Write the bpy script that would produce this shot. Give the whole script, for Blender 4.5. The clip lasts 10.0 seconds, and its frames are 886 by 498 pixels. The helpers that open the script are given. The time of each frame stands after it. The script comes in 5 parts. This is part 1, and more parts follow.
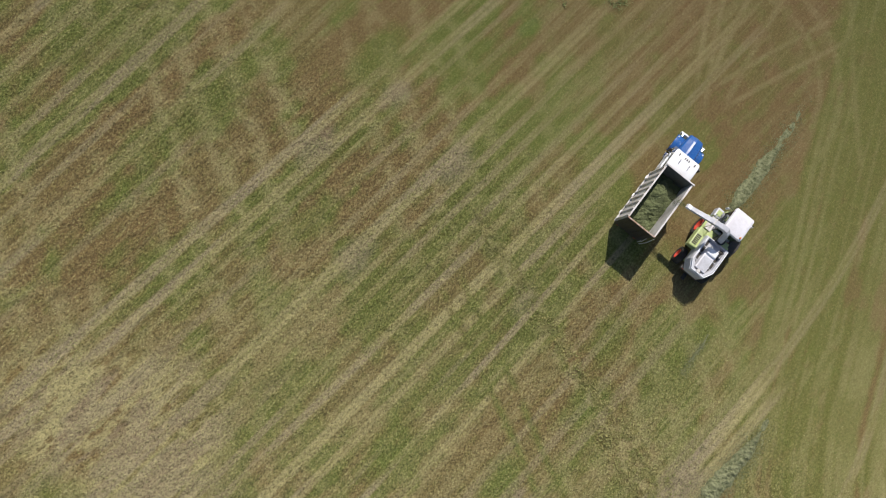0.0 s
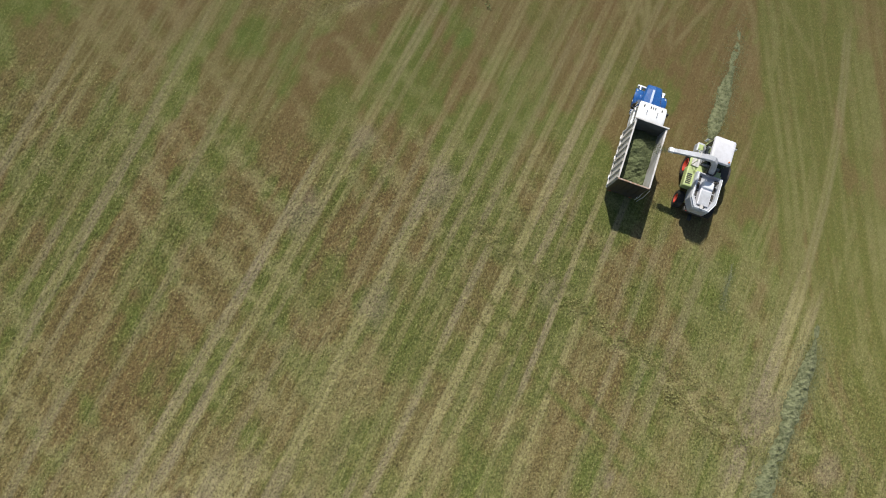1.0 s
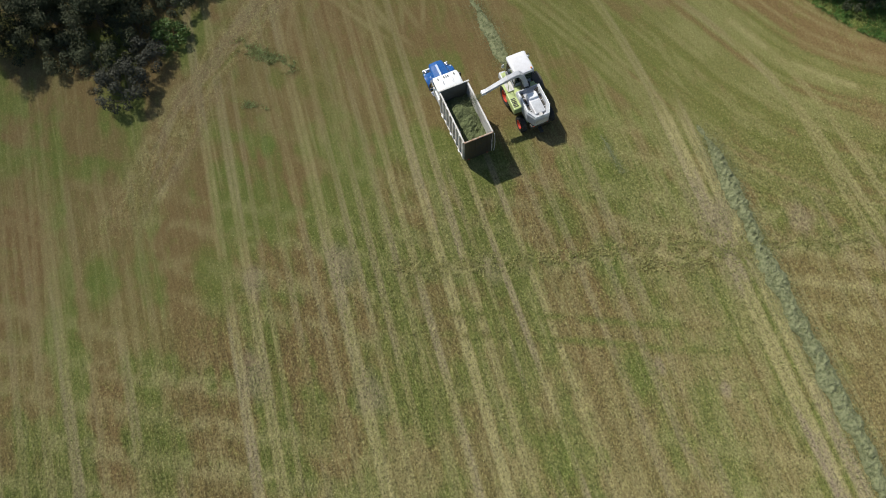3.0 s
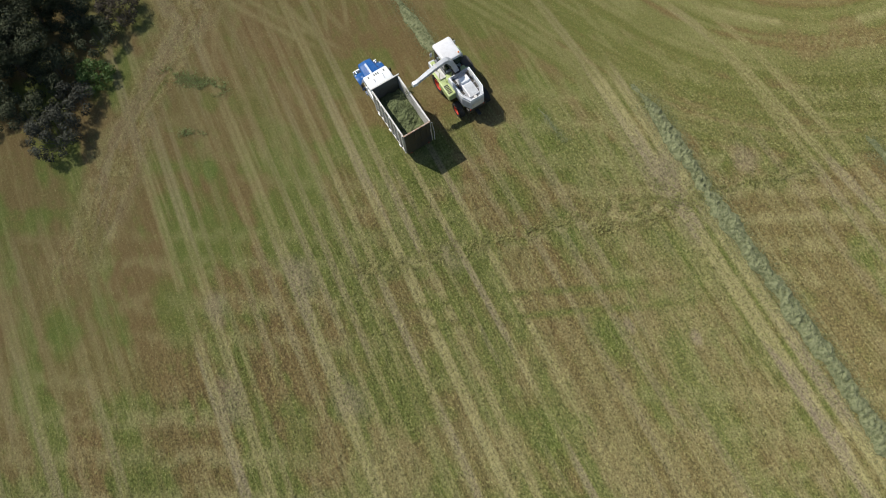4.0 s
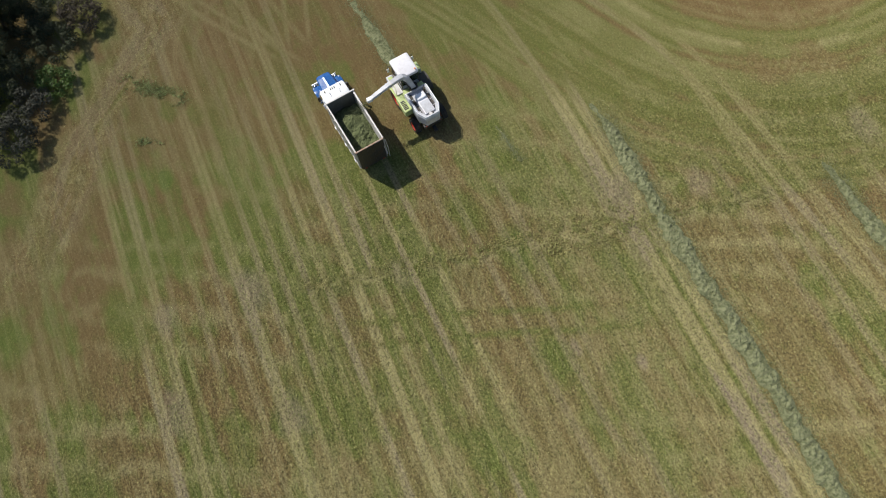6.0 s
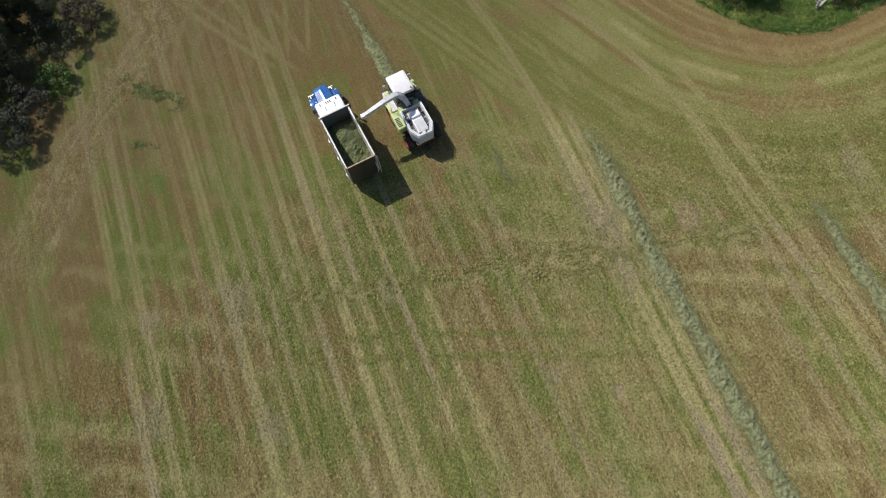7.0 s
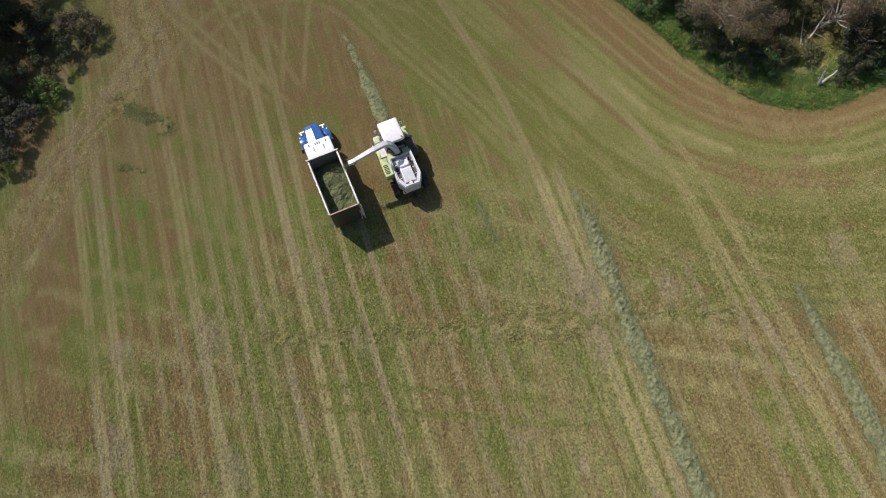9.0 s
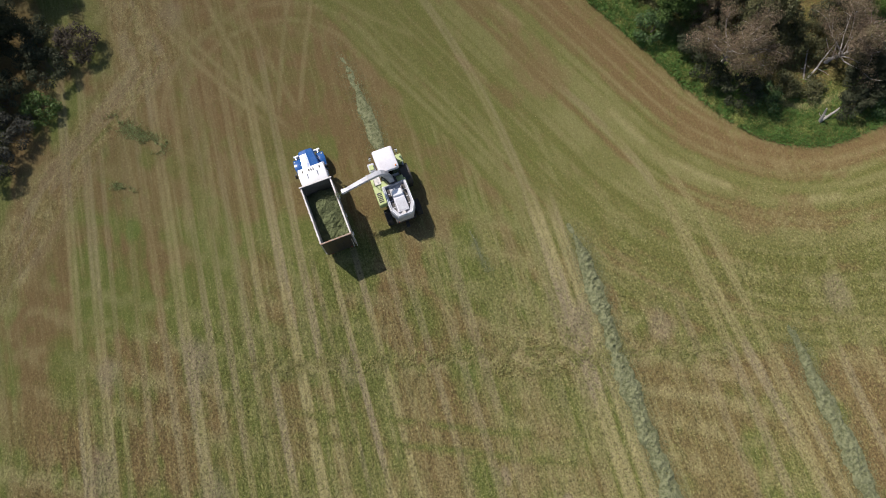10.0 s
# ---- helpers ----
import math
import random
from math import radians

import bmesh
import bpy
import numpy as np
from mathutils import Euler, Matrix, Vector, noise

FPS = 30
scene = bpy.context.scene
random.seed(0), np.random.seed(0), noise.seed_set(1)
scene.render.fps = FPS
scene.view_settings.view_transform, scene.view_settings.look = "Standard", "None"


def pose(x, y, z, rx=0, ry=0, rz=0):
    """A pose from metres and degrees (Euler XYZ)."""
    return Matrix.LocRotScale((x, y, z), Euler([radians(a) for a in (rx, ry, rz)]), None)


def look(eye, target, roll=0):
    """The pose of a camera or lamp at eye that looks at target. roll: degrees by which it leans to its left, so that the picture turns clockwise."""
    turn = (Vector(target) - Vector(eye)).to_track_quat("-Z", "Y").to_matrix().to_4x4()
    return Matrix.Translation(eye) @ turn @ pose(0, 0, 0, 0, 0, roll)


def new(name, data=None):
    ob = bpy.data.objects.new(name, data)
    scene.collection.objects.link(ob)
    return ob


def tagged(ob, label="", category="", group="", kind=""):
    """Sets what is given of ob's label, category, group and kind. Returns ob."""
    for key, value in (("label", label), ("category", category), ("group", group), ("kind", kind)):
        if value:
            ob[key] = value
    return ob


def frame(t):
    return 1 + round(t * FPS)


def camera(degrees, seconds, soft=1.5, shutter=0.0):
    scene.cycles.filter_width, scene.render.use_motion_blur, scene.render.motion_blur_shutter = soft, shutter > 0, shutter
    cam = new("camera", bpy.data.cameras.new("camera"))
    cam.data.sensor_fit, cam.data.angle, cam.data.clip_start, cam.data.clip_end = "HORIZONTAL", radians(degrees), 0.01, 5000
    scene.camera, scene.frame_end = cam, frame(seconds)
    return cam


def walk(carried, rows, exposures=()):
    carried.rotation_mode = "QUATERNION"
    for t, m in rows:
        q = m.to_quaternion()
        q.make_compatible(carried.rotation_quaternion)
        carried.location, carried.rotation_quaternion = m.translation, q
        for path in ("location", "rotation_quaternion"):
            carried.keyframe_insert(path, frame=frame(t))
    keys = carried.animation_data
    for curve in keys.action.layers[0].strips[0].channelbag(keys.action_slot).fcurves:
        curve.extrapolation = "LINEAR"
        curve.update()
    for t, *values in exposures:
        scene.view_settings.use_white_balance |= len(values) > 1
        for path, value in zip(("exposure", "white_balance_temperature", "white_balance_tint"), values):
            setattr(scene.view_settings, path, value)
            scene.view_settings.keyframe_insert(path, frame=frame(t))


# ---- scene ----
# The camera: a drone about 52 m over a mown paddock, turning as it follows the harvest.
cam = camera(67.40, 10.0, soft=1.0)
PATH = [
    (0, (-13.038, -4.316, 51.286), (-12.829, -3.181, 41.352), 53.27),
    (0.5, (-13.100, -5.428, 51.301), (-12.897, -4.291, 41.368), 43.18),
    (1, (-13.244, -6.355, 51.286), (-13.286, -4.640, 41.434), 22.62),
    (1.5, (-13.184, -7.332, 51.386), (-13.364, -4.648, 41.754), 10.27),
    (2, (-12.833, -8.473, 51.392), (-12.804, -5.429, 41.866), 5.05),
    (2.5, (-12.240, -9.481, 51.323), (-11.868, -6.418, 41.811), 0.06),
    (3, (-11.615, -10.398, 51.140), (-10.873, -7.400, 41.629), -4.59),
    (4.5, (-8.690, -11.986, 50.856), (-7.733, -9.135, 41.319), -10.00),
    (5, (-7.607, -12.162, 50.814), (-6.634, -9.327, 41.274), -10.15),
    (5.5, (-6.482, -12.142, 50.922), (-5.538, -9.303, 41.380), -9.63),
    (7, (-3.478, -11.196, 51.764), (-2.629, -8.341, 42.218), -6.78),
    (7.5, (-2.619, -10.479, 52.051), (-1.786, -7.621, 42.504), -5.68),
    (8, (-1.666, -9.384, 52.377), (-0.887, -6.580, 42.810), -5.10),
    (8.5, (-0.871, -8.185, 52.709), (-0.090, -5.445, 43.123), -3.66),
    (9, (-0.096, -6.976, 52.971), (0.697, -4.279, 43.374), -2.22),
    (9.5, (0.899, -5.710, 53.218), (1.623, -3.053, 43.605), -2.48),
    (10, (1.768, -4.336, 53.483), (2.473, -1.722, 43.857), -1.85),
]
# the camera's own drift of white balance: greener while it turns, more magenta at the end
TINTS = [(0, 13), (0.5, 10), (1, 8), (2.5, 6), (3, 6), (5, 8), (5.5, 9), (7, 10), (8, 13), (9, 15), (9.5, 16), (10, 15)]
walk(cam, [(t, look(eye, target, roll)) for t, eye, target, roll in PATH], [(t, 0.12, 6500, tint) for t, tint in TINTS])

# ---- light: clear midday sky and one sun ahead and to the left of the vehicles ----
SUN_ELEV, SUN_TURN = radians(51.0), radians(-34.0)
world = bpy.data.worlds.new("sky")
scene.world = world
world.use_nodes = True
wn = world.node_tree
sky = wn.nodes.new("ShaderNodeTexSky")
sky.sky_type = "NISHITA"
sky.sun_disc = False
sky.sun_elevation, sky.sun_rotation = SUN_ELEV, SUN_TURN
sky.air_density, sky.dust_density = 1.0, 1.2
wn.links.new(sky.outputs[0], wn.nodes["Background"].inputs[0])
wn.nodes["Background"].inputs[1].default_value = 0.085
sun_data = bpy.data.lights.new("sun", "SUN")
sun_data.energy, sun_data.angle, sun_data.color = 4.3, radians(0.55), (1.0, 0.955, 0.88)
sun = new("sun", sun_data)
sun_way = Vector((math.sin(SUN_TURN) * math.cos(SUN_ELEV), math.cos(SUN_TURN) * math.cos(SUN_ELEV), math.sin(SUN_ELEV)))
sun.matrix_world = look(sun_way * 120, (0, 0, 0))


# ---- numpy noise ----
def lattice(ix, iy, seed):
    h = (ix.astype(np.int64) * 374761393 + iy.astype(np.int64) * 668265263 + seed * 1274126177) & 0xFFFFFFFF
    h = ((h ^ (h >> 13)) * 1103515245) & 0xFFFFFFFF
    h = ((h ^ (h >> 16)) * 2246822519) & 0xFFFFFFFF
    return ((h ^ (h >> 15)) & 0xFFFFFF) / float(0xFFFFFF)


def vnoise(x, y, seed=0):
    ix, iy = np.floor(x), np.floor(y)
    fx, fy = x - ix, y - iy
    fx, fy = fx * fx * (3 - 2 * fx), fy * fy * (3 - 2 * fy)
    a, b = lattice(ix, iy, seed), lattice(ix + 1, iy, seed)
    c, d = lattice(ix, iy + 1, seed), lattice(ix + 1, iy + 1, seed)
    return (a + (b - a) * fx) * (1 - fy) + (c + (d - c) * fx) * fy


def fbm(x, y, seed=0, octaves=4, gain=0.5):
    total, amp, norm = 0.0, 1.0, 0.0
    for k in range(octaves):
        total = total + amp * vnoise(x * 2 ** k, y * 2 ** k, seed + 17 * k)
        norm += amp
        amp *= gain
    return total / norm


def ramp(x, a, b):
    s = np.clip((x - a) / (b - a), 0, 1)
    return s * s * (3 - 2 * s)


# ---- materials ----
def material(name):
    m = bpy.data.materials.new(name)
    m.use_nodes = True
    return m, m.node_tree.nodes, m.node_tree.links, m.node_tree.nodes["Principled BSDF"]


def node(nodes, kind, **values):
    n = nodes.new(kind)
    for key, value in values.items():
        n.inputs[key].default_value = value
    return n


def mix(nodes, links, factor, a, b, blend="MIX"):
    n = nodes.new("ShaderNodeMix")
    n.data_type, n.blend_type = "RGBA", blend
    for socket, value in ((n.inputs[0], factor), (n.inputs[6], a), (n.inputs[7], b)):
        if isinstance(value, bpy.types.NodeSocket):
            links.new(value, socket)
        elif isinstance(value, (int, float)):
            socket.default_value = value
        else:
            socket.default_value = (*value, 1)
    return n.outputs[2]


def curve_of(nodes, links, value, a, b, low=0.0, high=1.0):
    n = nodes.new("ShaderNodeMapRange")
    links.new(value, n.inputs[0])
    for k, v in zip((1, 2, 3, 4), (a, b, low, high)):
        n.inputs[k].default_value = v
    return n.outputs[0]


def noise_tex(nodes, links, scale, detail=4.0, rough=0.6, coords=None):
    n = node(nodes, "ShaderNodeTexNoise", Scale=scale, Detail=detail, Roughness=rough)
    if coords is not None:
        links.new(coords, n.inputs["Vector"])
    return n.outputs[0]


def surface(name, colour, rough=0.5, metal=0.0, other=None, scale=3.0, grain=40.0, bump=0.02, spread=(0.42, 0.66), coat=0.0):
    """A surface with blotches of a second colour, fine grain and a little relief."""
    m, nodes, links, bsdf = material(name)
    co = nodes.new("ShaderNodeTexCoord").outputs["Object"]
    big, fine = noise_tex(nodes, links, scale, 5, 0.65, co), noise_tex(nodes, links, grain, 3, 0.6, co)
    other = other or tuple(c * 0.72 for c in colour)
    c = mix(nodes, links, curve_of(nodes, links, big, *spread), colour, other)
    c = mix(nodes, links, 0.25, c, mix(nodes, links, 1.0, c, fine, "OVERLAY"))
    links.new(c, bsdf.inputs["Base Color"])
    links.new(curve_of(nodes, links, big, 0.3, 0.7, max(rough - 0.08, 0.02), min(rough + 0.12, 1)), bsdf.inputs["Roughness"])
    bsdf.inputs["Metallic"].default_value = metal
    bsdf.inputs["Coat Weight"].default_value = coat
    if bump:
        b = node(nodes, "ShaderNodeBump", Strength=0.35, Distance=bump)
        links.new(fine, b.inputs["Height"])
        links.new(b.outputs[0], bsdf.inputs["Normal"])
    return m


def leaf_material(name, colour, other, shine=0.5):
    m, nodes, links, bsdf = material(name)
    geo = nodes.new("ShaderNodeNewGeometry")
    co = nodes.new("ShaderNodeTexCoord").outputs["Object"]
    big = noise_tex(nodes, links, 0.9, 4, 0.6, co)
    c = mix(nodes, links, curve_of(nodes, links, big, 0.38, 0.62), colour, other)
    dim = curve_of(nodes, links, geo.outputs["Random Per Island"], 0, 1, 0.72, 1.28)
    hsv = nodes.new("ShaderNodeHueSaturation")
    links.new(dim, hsv.inputs["Value"])
    links.new(c, hsv.inputs["Color"])
    links.new(hsv.outputs[0], bsdf.inputs["Base Color"])
    bsdf.inputs["Roughness"].default_value = shine
    bsdf.inputs["Specular IOR Level"].default_value = 0.18
    return m


def ground_material():
    m, nodes, links, bsdf = material("mown_paddock")

    def channels(name):
        att = nodes.new("ShaderNodeAttribute")
        att.attribute_name = name
        sep = nodes.new("ShaderNodeSeparateColor")
        links.new(att.outputs["Color"], sep.inputs[0])
        return sep.outputs

    def times(a, b):
        n = nodes.new("ShaderNodeMath")
        n.operation = "MULTIPLY"
        links.new(a, n.inputs[0])
        links.new(b, n.inputs[1])
        return n.outputs[0]

    def stretched(x, y, turn):
        n = nodes.new("ShaderNodeMapping")
        n.inputs["Scale"].default_value = (x, y, 1.0)
        n.inputs["Rotation"].default_value = (0, 0, radians(turn))
        links.new(co, n.inputs[0])
        return n.outputs[0]

    dry, green, bare = channels("field")
    straight, red, calm = channels("habit")
    co = nodes.new("ShaderNodeTexCoord").outputs["Object"]
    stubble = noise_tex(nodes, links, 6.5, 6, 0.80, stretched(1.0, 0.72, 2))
    fluff = noise_tex(nodes, links, 3.4, 4, 0.7, stretched(1.0, 0.8, 25))
    crumbs = noise_tex(nodes, links, 2.2, 5, 0.65, co)
    wide = noise_tex(nodes, links, 0.30, 4, 0.6, co)
    fine = noise_tex(nodes, links, 1.0, 5, 0.65, stretched(5.0, 0.12, 1.5))
    mottle = noise_tex(nodes, links, 0.85, 6, 0.72, stretched(1.0, 0.6, 10))
    soil = mix(nodes, links, curve_of(nodes, links, wide, 0.38, 0.62), SOIL_A, SOIL_B)
    soil = mix(nodes, links, red, soil, SOIL_RED)
    soil = mix(nodes, links, curve_of(nodes, links, mottle, 0.52, 0.68, 0.0, 0.45), soil, GREEN_A)
    lush = mix(nodes, links, curve_of(nodes, links, crumbs, 0.38, 0.62), GREEN_A, GREEN_B)
    lush = mix(nodes, links, curve_of(nodes, links, green, 0.75, 1.0, 0.0, 0.5), lush, GREEN_C)
    lush = mix(nodes, links, curve_of(nodes, links, mottle, 0.46, 0.34, 0.0, 0.45), lush, SOIL_A)
    c = mix(nodes, links, green, soil, lush)
    c = mix(nodes, links, times(curve_of(nodes, links, fine, 0.54, 0.66, 0.0, 0.32), straight), c, STRAW)
    c = mix(nodes, links, times(curve_of(nodes, links, fine, 0.45, 0.35, 0.0, 0.28), straight), c, SOIL_DARK)
    c = mix(nodes, links, dry, c, STRAW)
    c = mix(nodes, links, bare, c, BARE)
    # loose chopped stems; the shade in the gaps between them is put into the colour
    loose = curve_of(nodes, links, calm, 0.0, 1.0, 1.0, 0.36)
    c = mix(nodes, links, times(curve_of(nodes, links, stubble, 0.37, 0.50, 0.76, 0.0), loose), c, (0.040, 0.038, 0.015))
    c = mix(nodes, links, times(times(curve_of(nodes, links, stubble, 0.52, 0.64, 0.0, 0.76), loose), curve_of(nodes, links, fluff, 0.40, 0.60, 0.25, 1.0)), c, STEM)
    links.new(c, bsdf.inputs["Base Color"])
    bsdf.inputs["Roughness"].default_value = 0.95
    bsdf.inputs["Diffuse Roughness"].default_value = 0.95
    bsdf.inputs["Specular IOR Level"].default_value = 0.1
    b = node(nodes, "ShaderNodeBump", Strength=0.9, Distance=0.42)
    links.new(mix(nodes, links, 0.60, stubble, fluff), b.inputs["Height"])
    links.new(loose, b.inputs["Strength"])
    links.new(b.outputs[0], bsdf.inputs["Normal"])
    return m


SOIL_DARK = (0.085, 0.068, 0.028)
SOIL_RED = (0.184, 0.124, 0.055)
SOIL_A, SOIL_B = (0.167, 0.135, 0.051), (0.184, 0.140, 0.059)
GREEN_A, GREEN_B = (0.140, 0.163, 0.039), (0.119, 0.152, 0.034)
GREEN_C = (0.112, 0.162, 0.037)
STRAW, BARE, STEM = (0.368, 0.328, 0.160), (0.285, 0.230, 0.160), (0.47, 0.445, 0.185)
GROUND = ground_material()


# ---- ground: one sheet, fine under the flight, coarse to the horizon ----
def spaced(lo, hi, step, far):
    core = np.arange(lo, hi, step)
    grow = np.cumsum(step * 1.28 ** np.arange(1, 60))
    grow = grow[grow < far]
    return np.concatenate([(lo - grow)[::-1], core, hi + grow])


# the lush bank under the trees on the right: a straight side and a rounded foot
def bank_edge(x, y):
    """Metres inside the bank's edge."""
    side = 0.90 * (x - 24.3) + 0.435 * (y - 32.1) - 0.95 * np.clip(y - 33.0, 0, 40)
    foot = y - 9.5 - 0.045 * (x - 42.5) ** 2 - 0.22 * np.clip(x - 46.0, 0, 9) ** 2
    h = np.clip(0.5 + (foot - side) / 9.0, 0, 1)
    return foot * (1 - h) + side * h - 2.25 * h * (1 - h) * 0.9 + 0.8 * (fbm(x * 0.25, y * 0.25, 91, 3) - 0.5)


def track(u, at, width):
    """A worn band with a sharper edge and a faint seam down its middle."""
    q = (u - at) / width
    return np.exp(-q ** 6) * (1 - 0.45 * np.exp(-(q / 0.22) ** 2))


# wheel marks along the rows, by stretches of the field: x at y = 0, half width, strength
WEST = [(-46.5, 0.40, 0.50), (-44.3, 0.40, 0.50), (-42.3, 0.30, 0.35), (-40.4, 0.35, 0.45), (-38.5, 0.45, 0.65), (-36.4, 0.30, 0.35), (-33.8, 0.40, 0.45), (-31.2, 0.30, 0.30)]
LEANING = [(-25.4, 0.42, 0.85), (-23.6, 0.42, 0.80), (-22.3, 0.22, 0.45), (-20.4, 0.30, 0.30)]
MIDDLE = [(-18.3, 0.30, 0.45), (-16.6, 0.50, 0.85), (-14.7, 0.28, 0.55), (-13.3, 0.30, 0.45), (-11.6, 0.26, 0.50), (-10.2, 0.32, 0.70), (-8.05, 0.42, 1.0), (-6.3, 0.34, 0.75)]
BEHIND = [(-4.9, 0.22, 0.40), (-3.4, 0.26, 0.80), (-1.35, 0.26, 0.75), (1.0, 0.30, 0.30), (2.4, 0.30, 0.38), (4.7, 0.32, 0.40), (6.3, 0.40, 0.35), (9.6, 0.45, 0.42), (11.4, 0.35, 0.35)]
# east of them: x at y = 0, lean of dx per dy, half width, strength, from/to y
EAST = [
    (13.2, 0.0, 0.36, 0.45, -12, 24), (14.2, 0.02, 0.60, 1.15, -45, 15), (14.2, 0.02, 0.42, 0.60, 9, 38), (15.7, 0.015, 0.50, 1.05, -45, 14), (20.9, 0.0, 0.35, 0.25, -45, 4),
    (23.0, 0.0, 0.35, 0.28, -45, 4), (25.4, 0.0, 0.42, 0.50, -45, 12), (26.3, -0.10, 0.42, 0.66, -45, 24), (28.1, -0.09, 0.34, 0.55, -45, 22), (33.5, -0.02, 0.40, 0.45, -45, -3), (36.0, -0.02, 0.40, 0.45, -45, -3),
]
TRACKS = [(at, lean, w, k, -45, y1) for some, lean, y1 in ((WEST, 0.02, 24), (LEANING, 0.075, 38), (MIDDLE, 0.048, 36), (BEHIND, 0.005, 15)) for at, w, k in some] + EAST
# rounds of a turning vehicle: centre, radius, half width, strength
ROUNDS = [(-4.4, 27.5, 10.3, 0.28, 0.45), (-4.4, 27.5, 8.5, 0.28, 0.4), (-30.0, 42.5, 10.6, 0.5, 0.5), (-46.0, 12.0, 9.0, 0.45, 0.22)]
# straight wheel marks fanning out over the headland: from, to, half width, strength
MARKS = [
    (-6.0, 25.5, -14.5, 40.5, 0.30, 0.60), (-4.3, 24.6, -12.6, 39.6, 0.26, 0.50), (-5.3, 26.0, -9.0, 41.5, 0.30, 0.50),
    (-3.2, 26.0, -6.6, 43.5, 0.28, 0.42), (-4.8, 26.5, -0.6, 40.0, 0.24, 0.42), (-2.9, 26.2, 1.6, 39.4, 0.24, 0.40),
    (-13.4, 40.0, -14.0, 16.0, 0.35, 0.42), (-11.2, 42.0, -11.6, 16.0, 0.3, 0.36), (-16.0, 32.0, -3.5, 39.5, 0.24, 0.32),
    (-19.0, 30.5, -12.0, 42.0, 0.28, 0.36), (9.0, 30.0, -4.0, 44.0, 0.30, 0.30),
]
# lush spots and bare spots: x, y, radius, strength
LUSH = [
    (21.9, -3.3, 1.2, 0.9), (-19.0, 19.4, 0.9, 1.0), (-16.6, 25.6, 1.0, 1.0), (-14.6, 24.2, 0.9, 0.9), (4.6, 0.0, 1.9, 0.95), (-25.9, 9.0, 2.2, 0.8), (-5.0, -5.5, 1.8, 0.8),
    (-4.5, -12.0, 2.0, 0.9), (-19.4, 32.5, 0.9, 0.8), (2.6, 5.2, 1.8, 0.8), (3.2, -8.4, 1.6, 0.9), (-12.2, -6.0, 1.6, 0.8), (-21.0, -4.6, 1.6, 0.7), (-11.8, 0.0, 1.3, 0.6),
    (8.5, 6.5, 1.8, 0.8), (-32.5, -2.0, 2.4, 0.8), (-14.0, -14.0, 2.5, 0.5), (-34.5, 12.0, 1.8, 0.9), (11.0, -4.0, 1.6, 0.8), (1.5, 12.0, 1.6, 0.7),
]
WORN = [
    (9.0, -11.6, 0.55, 1.0), (5.1, -8.4, 0.45, 0.8), (-22.8, 8.1, 1.1, 0.8), (-15.8, 7.2, 1.2, 0.9), (-16.4, -3.5, 1.3, 0.7), (14.4, 1.0, 1.5, 0.9), (-12.0, 39.0, 1.2, 0.6),
    (-24.6, 0.5, 1.3, 0.7), (-4.4, 3.0, 0.9, 0.5), (20.6, -1.0, 1.2, 0.6), (35.5, -3.0, 1.2, 0.6),
]


def round_way(x, y):
    """Metres outside the bank along the curved rounds, and metres along them."""
    dx, dy = x - 42.5, y - 24.4
    ahead = -0.427 * dx + 0.904 * dy
    flank = 0.904 * dx + 0.427 * dy
    out = np.where(ahead > 0, np.abs(flank), np.hypot(dx, dy))
    along = np.where(ahead > 0, ahead, 26.0 * np.arctan2(ahead, np.maximum(-flank, 1e-3)))
    return out - 14.9, along


def hump(v, at, wide):
    return np.exp(-((v - at) / wide) ** 2)


